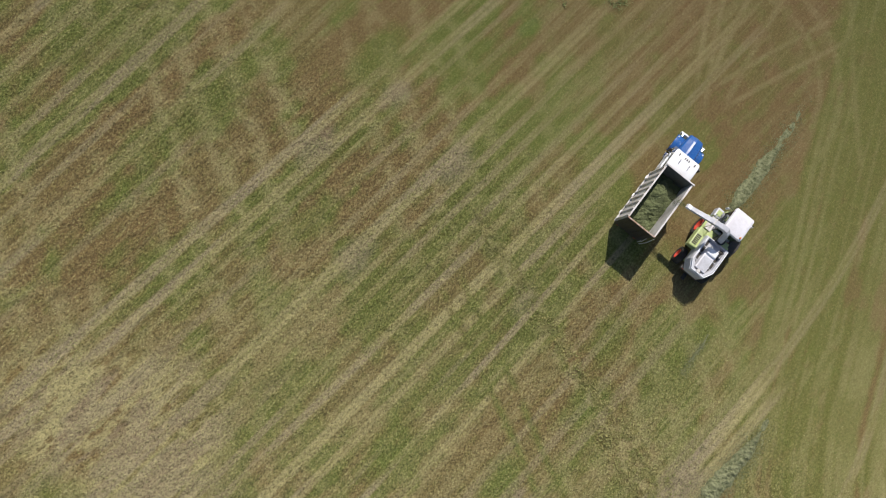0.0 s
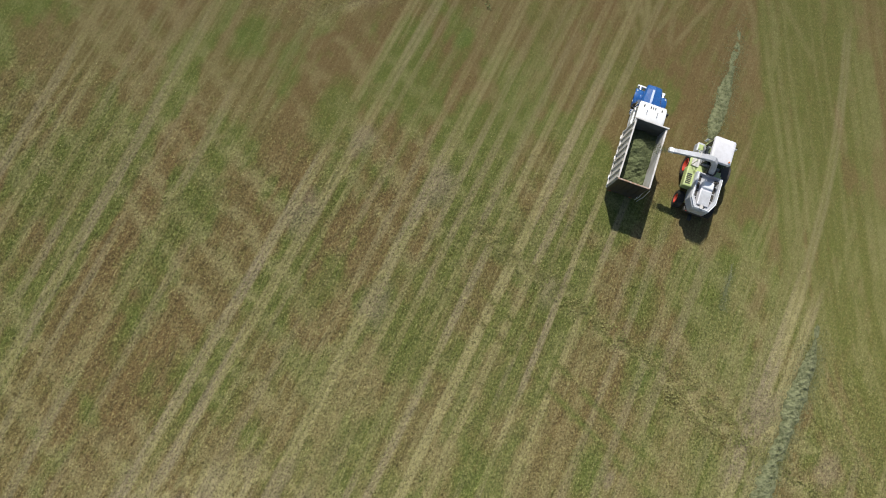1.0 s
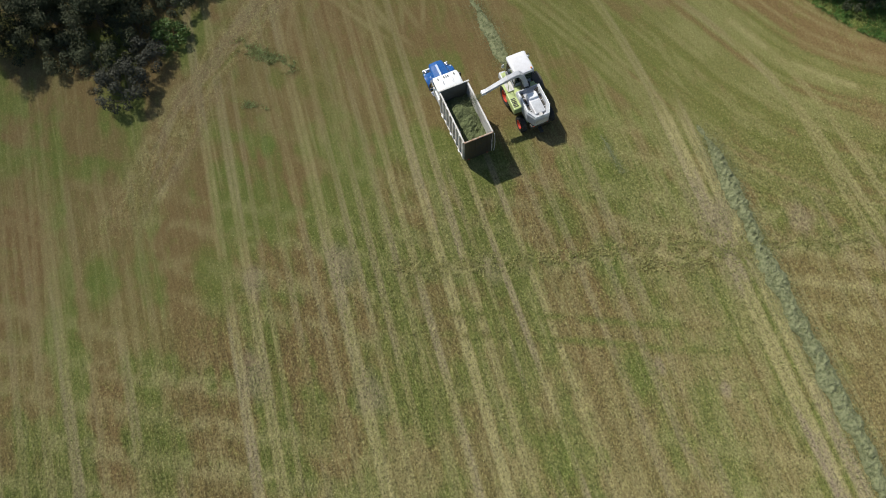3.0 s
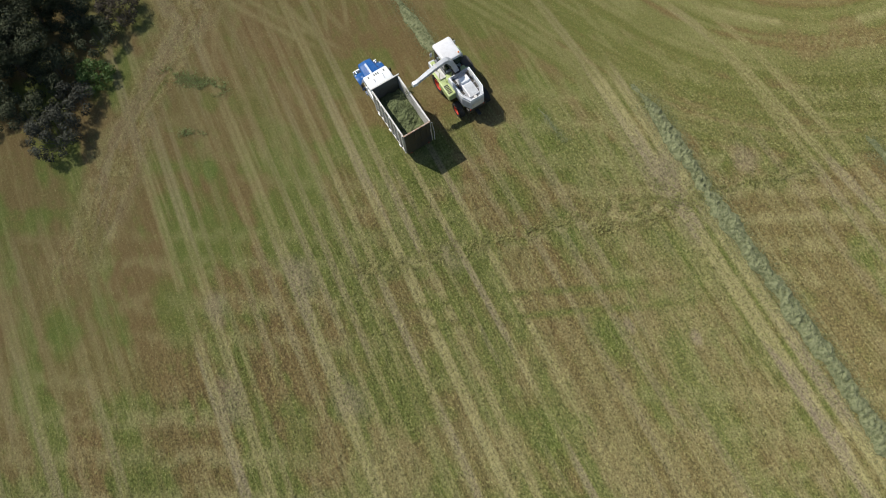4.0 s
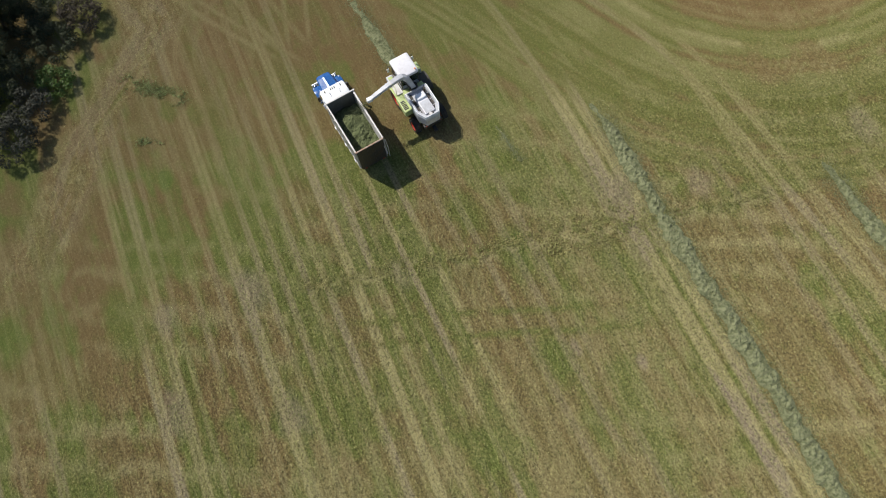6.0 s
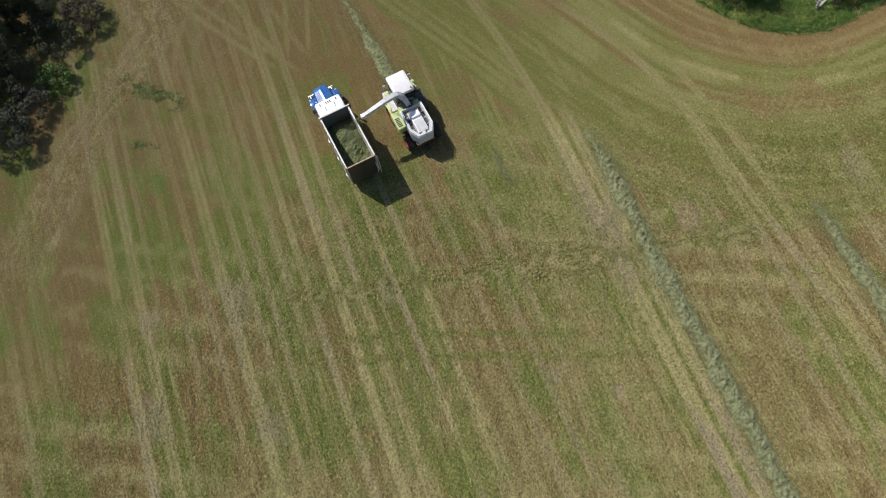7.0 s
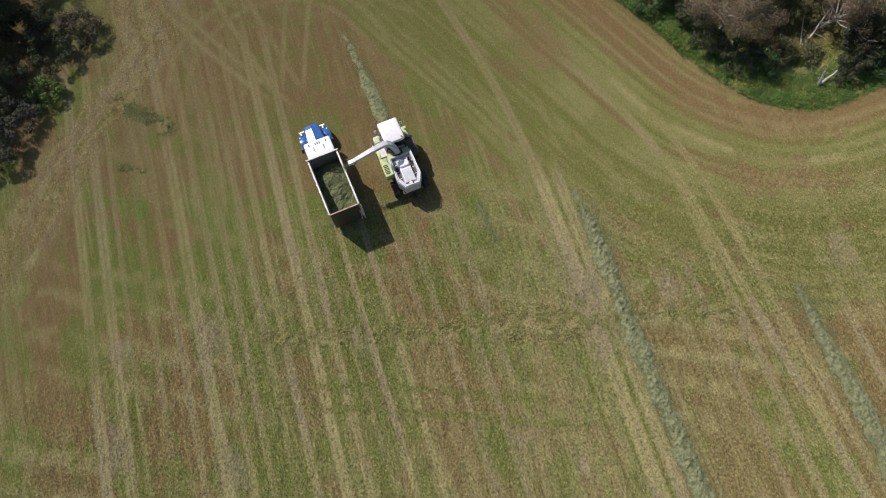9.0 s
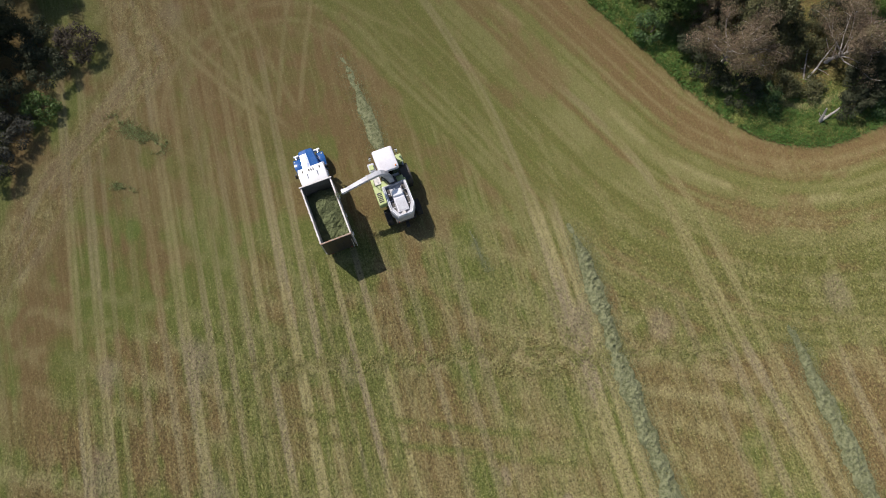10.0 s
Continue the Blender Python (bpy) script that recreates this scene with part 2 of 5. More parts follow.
def field_masks(x, y):
    wob = 0.35 * (fbm(x * 0.12, y * 0.05, 5, 3) - 0.5)
    u = x - y * 0.05 * ramp(x, 20, -12) + wob
    r, along = round_way(x, y)
    r = r + 0.5 * (fbm(x * 0.10, y * 0.10, 6, 2) - 0.5)
    bend = ramp(r, 18.4, 16.9) * ramp(y, -16, -8)
    blotch = fbm(x * 0.11, y * 0.085, 31, 4)
    patch_a = fbm(x * 0.32, y * 0.22, 32, 4)
    fine = fbm(x * 0.9, y * 0.5, 33, 4)
    speck = fbm(x * 3.2, y * 2.2, 34, 3)

    def lay(q, p, seed, wide):
        return fbm(q * wide, p * 0.014, seed, 3)

    # swaths along the field, older swaths across it, and the rounds along the bank
    d = (x * 0.55 + y) * 0.876 + 1.4 * (fbm(x * 0.06, y * 0.06, 20, 2) - 0.5)
    e = (x - 0.55 * y) * 0.876
    long_a = lay(u, y, 11, 0.42)
    long_b = lay(u + 60, y * 2.2, 12, 1.25)
    cross = lay(d, e * 1.5, 21, 0.50)
    arc_a, arc_b = lay(r + 40, along * 0.5, 14, 0.70), lay(r + 90, along * 0.8, 15, 2.2)
    tone = (0.40 * long_a + 0.16 * long_b + 0.24 * cross) * (1 - bend) + (0.46 * arc_a + 0.30 * arc_b + 0.04 * cross) * bend
    tone = tone + 0.16 * (blotch - 0.5) + 0.30 * (patch_a - 0.5) + 0.20 * (fine - 0.5)
    # rounds: brown beside the bank, olive further out, a green and then a brown band at the outer side
    tone = tone + bend * (0.10 * hump(r, 16.2, 1.1) + 0.11 * hump(r, 10.8, 3.2) + 0.05 * hump(r, 4.2, 0.7) - 0.20 * hump(r, 1.0, 2.0) - 0.10 * hump(r, 7.2, 0.9))
    tone = tone - 0.14 * hump(r, 20.0, 1.6) * ramp(y, -16, -8) * ramp(x, 22, 27)
    tone = tone + 0.20 * (fbm(x * 0.16, y * 0.20, 35, 3) - 0.5) * ramp(x, 2, 10)
    green = 0.84 * ramp(tone, 0.365, 0.495) * (1 - 0.25 * bend)
    rusty = ramp(0.6 * blotch + 0.4 * fbm(u * 0.22 + 7, y * 0.06, 89, 4), 0.42, 0.60)
    red = np.clip(0.75 * rusty * (1 - green) + 0.25 * ramp(x, 10, 24) * (1 - green), 0, 1)
    # pale stem ends left on the swaths, in rows along and across
    red = red * (1 - 0.55 * bend)
    thin = fbm(u * 5.0, y * 0.10, 13, 2) * (1 - bend) + fbm(r * 4.0, along * 0.12, 18, 2) * bend
    dry = 0.42 * ramp(0.5 * long_b + 0.5 * thin + 0.25 * (fine - 0.5), 0.50, 0.68) * ramp(blotch + 0.4 * (patch_a - 0.5), 0.68, 0.44)
    pitch = d / 2.8 + 0.6 * (vnoise(d * 0.13, 0 * d, 22) - 0.5)
    lines = np.abs((pitch % 1.0) - 0.5) * 2
    faint = ramp(lines, 0.80, 0.15) * ramp(fbm(d * 0.2, e * 0.05, 25, 3) + 0.3 * (patch_a - 0.5), 0.40, 0.58) * (0.75 + 0.5 * np.maximum(ramp(x, -4, -24), ramp(x, 2, 12)))
    calm = ramp(y + 7 * (fbm(x * 0.06, y * 0.06, 24, 3) - 0.5) + 0.22 * np.abs(x + 4), 5, 20)
    dry *= 1 - 0.45 * calm
    dry = np.maximum(dry, 0.42 * faint * (1 - bend) * (1 - 0.5 * calm) * ramp(fbm(x * 1.2, y * 1.2, 23, 3), 0.25, 0.6))
    dry = np.maximum(dry, bend * 0.30 * ramp(arc_b, 0.46, 0.64) * (0.5 + 0.5 * ramp(patch_a, 0.34, 0.60)))
    bare = np.zeros_like(x)
    for at, slope, w, amount, y0, y1 in TRACKS:
        curl = 0.0055 * np.clip(y - 8, 0, 40) ** 2 if 12 < at < 15 else 0.014 * np.clip(y - 5, 0, 40) ** 2 if 24 < at < 30 else 0.0
        line = track(x + 0.2 + wob * 0.6 + curl, at + slope * y, w)
        on = ramp(y, y0, y0 + 4) * ramp(y, y1, y1 - 5)
        broken = 0.52 + 0.75 * fbm(x * 0.8, y * 0.16, int(abs(at) * 10), 3)
        k = amount * line * on * np.clip(broken, 0, 1) * (1 - 0.40 * calm)
        dry = np.maximum(dry, np.minimum(k * 1.08, 0.90))
        bare = np.maximum(bare, 0.9 * k * ramp(fbm(x * 0.5, y * 0.10, 44, 3), 0.46, 0.60))
        green *= 1 - 0.7 * k
    for cx, cy, cr, w, amount in ROUNDS:
        k = amount * track(np.hypot(x - cx, y - cy) + wob, cr, w) * ramp(y - cy, -3, 3) * np.clip(0.3 + fbm(x * 0.6, y * 0.6, 46, 3), 0, 1)
        dry = np.maximum(dry, k)
    for ax, ay, bx, by, w, amount in MARKS:
        ln = math.hypot(bx - ax, by - ay)
        on = ((x - ax) * (bx - ax) + (y - ay) * (by - ay)) / ln
        off = ((x - ax) * (by - ay) - (y - ay) * (bx - ax)) / ln + wob - 0.004 * (on - ln / 2) ** 2
        k = amount * np.exp(-(off / w) ** 4) * ramp(on, -1, 1.5) * ramp(on, ln + 1, ln - 3) * np.clip(0.3 + fbm(x * 0.7, y * 0.7, 45, 3), 0, 1)
        dry = np.maximum(dry, k)
        green *= 1 - 0.6 * k
    # a broken pale line along the rounds beside the bank
    pale = hump(r, 5.0, 0.55) * ramp(fbm(along * 0.25, r * 0.8, 48, 3), 0.40, 0.60) * ramp(y, 40, 26)
    dry = np.maximum(dry, 0.55 * pale)
    for sx, sy, sr, g, b in [(*v, 0) for v in LUSH] + [(*v[:3], 0, v[3]) for v in WORN]:
        q = np.hypot(x - sx, (y - sy) * 0.6) / sr + 0.9 * (fbm(x * 0.9, y * 0.7, 71, 3) - 0.5)
        blob = ramp(q, 1.15, 0.35)
        green = np.maximum(green, g * blob)
        dry *= 1 - 0.6 * g * blob
        bare = np.maximum(bare, 0.75 * b * blob)
    # two damp wheel lines and a scuffed, crumbly belt across the rows
    for off in (0, 1.9):
        wet = hump(y + 2.9 + off + 0.42 * x + 0.8 * (fbm(x * 0.2, y * 0.2, 80, 2) - 0.5), 0, 0.30) * ramp(x, -13, -7) * ramp(x, 14, 8)
        green = np.maximum(green, 0.9 * wet * ramp(fbm(x * 0.6, y * 0.6, 79, 3), 0.35, 0.6))
        dry *= 1 - 0.9 * wet
    way = y - 2.2 + 0.26 * x + 1.6 * (fbm(x * 0.2, y * 0.2, 81, 3) - 0.5)
    belt = hump(way, 0, 0.75) * ramp(x, -14, -8) * ramp(x, 30, 22)
    belt = np.maximum(belt, 0.7 * ramp(np.hypot((x - 10.5) / 3.6, (y - 0.6) / 2.6) + 0.5 * (blotch - 0.5), 1.1, 0.4))
    crumb = ramp(fbm(x * 1.7, y * 1.7, 82, 3), 0.42, 0.58)
    dry = np.maximum(dry, 0.75 * belt * crumb)
    green = np.maximum(green, 0.8 * belt * ramp(fbm(x * 0.9, y * 0.9, 87, 3), 0.46, 0.60))
    # worn strip between the trees on the left and the rows, and the straw patch far behind
    edge = x + 15.2 + 0.78 * np.clip(35 - y, 0, 60) + 0.03 * np.clip(35 - y, 0, 8) ** 2 + 1.4 * (fbm(x * 0.2, y * 0.2, 78, 3) - 0.5)
    worn = np.exp(-(edge / 3.2) ** 4) * ramp(y, 12, 20)
    lie = fbm(edge * 1.5, y * 0.22, 83, 5, 0.6)
    dry = dry * (1 - 0.7 * worn) + worn * (0.10 + 0.42 * ramp(lie, 0.42, 0.58) * ramp(fbm(x * 1.4, y * 1.2, 75, 4), 0.30, 0.55))
    bare = np.maximum(bare, worn * ramp(fbm(edge * 0.8, y * 0.3, 77, 5, 0.65), 0.50, 0.64) * 0.35)
    green = green * (1 - 0.8 * worn) + worn * 0.75 * hump(edge, 0.9, 0.8) * ramp(fbm(edge * 2.2, y * 0.35, 76, 4), 0.44, 0.58) * ramp(y, 24, 32)
    patch = ramp(np.hypot((x + 20) / 12, (y + 24.5) / 8) + 0.7 * (fbm(x * 0.25, y * 0.2, 84, 3) - 0.5), 1.15, 0.4)
    dry = np.maximum(dry, patch * np.maximum(ramp(fbm(u * 1.4, y * 0.25, 85, 5, 0.65), 0.46, 0.60), 0.8 * ramp(fbm(x * 2.0, y * 2.0, 74, 4), 0.50, 0.62)) * 0.95)
    bare = np.maximum(bare, patch * 0.5 * ramp(fbm(u * 0.9, y * 0.2, 73, 4), 0.48, 0.60))
    # brown, hard grazed ground at the headland and in a loop beyond the rows on the left
    head = ramp(y + 4 * (fbm(x * 0.08, y * 0.08, 86, 3) - 0.5), 17, 29) * ramp(x, -22, -14) * (1 - 0.90 * bend)
    loop = ramp(np.hypot((x + 43) / 6, (y - 18) / 8) + 0.6 * (patch_a - 0.5), 1.1, 0.6)
    head = np.maximum(head, loop)
    green *= 1 - 0.70 * head
    near_dry = ramp(y + 0.25 * np.clip(x - 10, 0, 40), 4, -12) * ramp(x, -30, -14) * (1 - 0.75 * ramp(x, 5, 12))
    dry = np.maximum(dry, near_dry * (0.08 + 0.30 * ramp(fbm(u * 1.0, y * 0.10, 67, 4), 0.42, 0.6)) * (1 - 0.7 * green))
    dry = dry * (0.66 + 0.68 * speck) * (1 - 0.30 * ramp(y, 14, 30))
    red = np.maximum(red, head * (0.35 + 0.65 * ramp(fbm(x * 0.22, y * 0.14, 70, 4), 0.38, 0.56)))
    red = np.maximum(red, 0.9 * ramp(r, 3.4, 1.6) * (r > -0.5))
    red = np.maximum(red, 0.9 * hump(r, 20.0, 1.8) * ramp(y, -16, -8) * ramp(x, 20, 27) * (1 - green))
    red = np.maximum(red, patch * ramp(fbm(x * 0.5, y * 0.3, 68, 4), 0.3, 0.5))
    green *= 1 - 0.6 * patch
    calm = calm * (1 - 0.45 * worn)
    red = np.maximum(red, worn * ramp(fbm(x * 0.5, y * 0.3, 69, 4), 0.35, 0.55))
    inside = bank_edge(x, y)
    lush, litter = ramp(inside, -0.3, 0.4), ramp(inside, 4.0, 6.5)
    green = np.maximum(green * (1 - lush), lush * (0.75 + 0.25 * fine) * (1 - 0.75 * litter))
    red = np.maximum(red * (1 - lush), 0.8 * litter)
    dry, bare = np.maximum(dry * (1 - lush), 0.55 * hump(inside, 3.9, 0.35)), bare * (1 - lush)
    straight = (1 - bend) * (1 - lush) * (1 - 0.55 * calm)
    bare *= 1 - 0.5 * calm
    return [np.clip(v, 0, 1) for v in (dry, green, bare, straight, red, calm * (1 - lush))]


MASKS = {}


def build_ground():
    gx, gy = spaced(-50, 56, 0.105, 2600), spaced(-36, 54, 0.30, 2600)
    nx, ny = len(gx), len(gy)
    x, y = np.meshgrid(gx, gy)
    x, y = x.ravel(), y.ravel()
    dry, green, bare, straight, red, calm = field_masks(x, y)
    near = ramp(np.maximum(np.abs(x), np.abs(y)), 90, 60)
    z = near * (0.07 * (fbm(x * 1.1, y * 0.8, 51, 3) - 0.5) + 0.20 * (1 - 0.6 * calm) * (fbm(x * 2.6, y * 1.6, 52, 2) - 0.5))
    z = z + 0.12 * ramp(bank_edge(x, y), -0.2, 1.5) - 0.03 * bare
    co = np.stack([x, y, z], 1)
    i = (np.arange(ny - 1)[:, None] * nx + np.arange(nx - 1)[None, :]).ravel()
    quads = np.stack([i, i + 1, i + nx + 1, i + nx], 1)
    me = bpy.data.meshes.new("ground")
    me.vertices.add(len(co))
    me.vertices.foreach_set("co", co.ravel())
    me.loops.add(quads.size)
    me.loops.foreach_set("vertex_index", quads.ravel())
    me.polygons.add(len(quads))
    me.polygons.foreach_set("loop_start", np.arange(0, quads.size, 4))
    me.polygons.foreach_set("use_smooth", np.ones(len(quads), bool))
    me.update(calc_edges=True)
    att = me.attributes.new("field", "FLOAT_COLOR", "POINT")
    att.data.foreach_set("color", np.stack([dry, green, bare, np.ones_like(dry)], 1).ravel())
    att = me.attributes.new("habit", "FLOAT_COLOR", "POINT")
    att.data.foreach_set("color", np.stack([straight, red, calm, np.ones_like(red)], 1).ravel())
    me.materials.append(GROUND)
    MASKS.update(gx=gx, gy=gy, dry=dry.reshape(ny, nx), green=green.reshape(ny, nx), calm=calm.reshape(ny, nx))
    return tagged(new("ground", me), "mown paddock of green and straw stubble with wheel tracks", "ground", kind="structure")


ground = build_ground()


# ---- mesh helpers ----
def part(name, bm, mat, parent=None, label="", smooth=False):
    """Links a bmesh as one mesh object, under a thing or a part where one is given."""
    bmesh.ops.recalc_face_normals(bm, faces=bm.faces)
    if smooth:
        for f in bm.faces:
            f.smooth = True
    me = bpy.data.meshes.new(name)
    bm.to_mesh(me)
    bm.free()
    me.materials.append(mat)
    if smooth:
        me.set_sharp_from_angle(angle=radians(38))
    ob = new(name, me)
    ob.parent = parent
    return tagged(ob, label)


def thing(name, at, turn, label, category, group="", kind=""):
    ob = new(name)
    ob.matrix_world = pose(*at, 0, 0, turn)
    return tagged(ob, label, category, group, kind)


def box(bm, lo, hi, bevel=0.02, top=None):
    """A bevelled box from corner to corner; top: how far its upper face is drawn in, as (x, y) scale."""
    lo, hi = Vector(lo), Vector(hi)
    made = bmesh.ops.create_cube(bm, size=1.0)["verts"]
    for v in made:
        upper = v.co.z > 0
        v.co = Vector([(lo[k] + hi[k]) / 2 + v.co[k] * (hi[k] - lo[k]) * (top[k] if top and upper and k < 2 else 1) for k in range(3)])
    if bevel:
        edges = list({e for v in made for e in v.link_edges})
        bmesh.ops.bevel(bm, geom=edges, offset=bevel, segments=2, profile=0.5, affect="EDGES")
    return bm


def slab(lo, hi, bevel=0.02, top=None):
    return box(bmesh.new(), lo, hi, bevel, top)


def rod(bm, a, b, r, r2=None, n=10):
    a, b = Vector(a), Vector(b)
    way = b - a
    turn = way.to_track_quat("Z", "Y").to_matrix().to_4x4()
    bmesh.ops.create_cone(bm, cap_ends=True, segments=n, radius1=r, radius2=r if r2 is None else r2, depth=way.length,
                          matrix=Matrix.Translation((a + b) / 2) @ turn)
    return bm


def pipe(points, r, n=8):
    bm = bmesh.new()
    for a, b in zip(points, points[1:]):
        rod(bm, a, b, r, n=n)
    for p in points[1:-1]:
        bmesh.ops.create_uvsphere(bm, u_segments=n, v_segments=6, radius=r, matrix=Matrix.Translation(p))
    return bm


def loft(rings, closed=True):
    """A skin over rings of points of equal count, with both ends capped."""
    bm = bmesh.new()
    rows = [[bm.verts.new(p) for p in ring] for ring in rings]
    n = len(rows[0])
    for a, b in zip(rows, rows[1:]):
        for k in range(n if closed else n - 1):
            bm.faces.new((a[k], a[(k + 1) % n], b[(k + 1) % n], b[k]))
    if closed:
        bm.faces.new(rows[0])
        bm.faces.new(rows[-1])
    return bm


def round_rect(w, h, r, n=3):
    """Corner points of a rounded rectangle about the origin."""
    pts = []
    for cx, cy, a0 in ((w / 2 - r, h / 2 - r, 0), (-w / 2 + r, h / 2 - r, 90), (-w / 2 + r, -h / 2 + r, 180), (w / 2 - r, -h / 2 + r, 270)):
        for k in range(n + 1):
            a = radians(a0 + 90 * k / n)
            pts.append((cx + r * math.cos(a), cy + r * math.sin(a)))
    return pts


def spun(profile, n=28):
    """A ring about the x axis from a closed profile of (x, radius)."""
    return loft_ring([[Vector((x, r * math.cos(a), r * math.sin(a))) for x, r in profile] for a in (2 * math.pi * k / n for k in range(n))])


def loft_ring(rings):
    bm = bmesh.new()
    rows = [[bm.verts.new(p) for p in ring] for ring in rings]
    n = len(rows[0])
    for a, b in zip(rows, rows[1:] + rows[:1]):
        for k in range(n):
            bm.faces.new((a[k], a[(k + 1) % n], b[(k + 1) % n], b[k]))
    return bm


# ---- vehicle materials ----
WHITE = surface("white_paint", (0.84, 0.85, 0.87), 0.36, other=(0.76, 0.76, 0.76), scale=1.2, bump=0.003, coat=0.3)
OFFWHITE = surface("dusty_white_paint", (0.70, 0.69, 0.72), 0.42, other=(0.60, 0.585, 0.60), scale=1.3, bump=0.003, coat=0.2)
PALE = surface("pale_grey_paint", (0.52, 0.53, 0.56), 0.45, other=(0.42, 0.42, 0.44), scale=1.6, bump=0.004)
BLUE = surface("blue_paint", (0.020, 0.105, 0.33), 0.25, other=(0.016, 0.085, 0.28), scale=1.4, bump=0.002, coat=0.6)
LIME = surface("lime_paint", (0.46, 0.54, 0.215), 0.45, other=(0.38, 0.44, 0.215), scale=1.8, bump=0.004, coat=0.2)
RED = surface("red_paint", (0.50, 0.045, 0.022), 0.45, other=(0.42, 0.04, 0.02), scale=2.5, bump=0.004)
BLACK = surface("black_rubber", (0.022, 0.021, 0.020), 0.8, other=(0.06, 0.052, 0.04), scale=2.2, bump=0.02)
DARK = surface("dark_steel", (0.045, 0.045, 0.047), 0.55, 0.4, other=(0.09, 0.075, 0.055), scale=3.0, bump=0.006)
STEEL = surface("worn_galvanised_steel", (0.62, 0.60, 0.58), 0.55, 0.1, other=(0.46, 0.42, 0.38), scale=1.1, grain=18, bump=0.006)
# dusty steel, its colour lowered for the shade inside the truck box
INNER = surface("shaded_dusty_steel", (0.17, 0.165, 0.150), 0.7, 0.1, other=(0.12, 0.118, 0.090), scale=0.9, grain=14, bump=0.01)
RUST = surface("rusty_rail", (0.34, 0.205, 0.135), 0.75, 0.1, other=(0.48, 0.40, 0.34), scale=2.6, bump=0.008)
CHROME = surface("chrome", (0.80, 0.81, 0.82), 0.12, 1.0, other=(0.62, 0.62, 0.62), scale=4, bump=0)
LAMP = surface("lamp_lens", (0.85, 0.85, 0.82), 0.08, 0.2, scale=9, bump=0)
AMBER = surface("amber_lens", (0.75, 0.22, 0.02), 0.2, scale=9, bump=0)
GLASS, gn, gl, gb = material("tinted_glass")
gb.inputs["Base Color"].default_value = (0.10, 0.13, 0.13, 1)
gb.inputs["Roughness"].default_value = 0.04
gb.inputs["Transmission Weight"].default_value = 0.75


def wheel(parent, x, y, r, w, rim_mat, side, dual=False):
    """A lugged tyre and a dished rim; side is +1 for the right."""
    hub = new("wheel")
    hub.parent = parent
    hub.location = (x, y, r)
    for k in range(2 if dual else 1):
        off = -side * k * (w + 0.06)
        h = w / 2
        ri = r * 0.58
        prof = [(-h * 0.8, ri), (-h, r * 0.74), (-h * 0.98, r * 0.9), (-h * 0.74, r * 0.985), (h * 0.74, r * 0.985), (h * 0.98, r * 0.9), (h, r * 0.74), (h * 0.8, ri)]
        bm = spun([(a + off, b) for a, b in prof])
        lugs = 22
        for q in range(lugs):
            for s in (-1, 1):
                a = 2 * math.pi * (q + (0.5 if s > 0 else 0)) / lugs
                m = Matrix.Rotation(a, 4, "X") @ Matrix.Translation((off + s * h * 0.48, 0, r)) @ Matrix.Rotation(s * 0.5, 4, "Z")
                made = bmesh.ops.create_cube(bm, size=1.0, matrix=m @ Matrix.Diagonal((h * 0.95, r * 0.07, r * 0.06, 1)))
        part("tyre", bm, BLACK, hub, "black rubber lugged tyre", smooth=True)
    d = side * h
    rim = [(d * 0.75, r * 0.585), (d * 0.9, r * 0.56), (d * 0.45, r * 0.42), (d * 0.15, r * 0.36), (d * 0.15, r * 0.22), (d * 0.55, r * 0.17), (d * 0.55, 0.002), (-d * 0.3, 0.002), (-d * 0.75, r * 0.5), (-d * 0.75, r * 0.585)]
    part("rim", spun(rim, 24), rim_mat, hub, "painted steel wheel rim", smooth=True)
    return hub


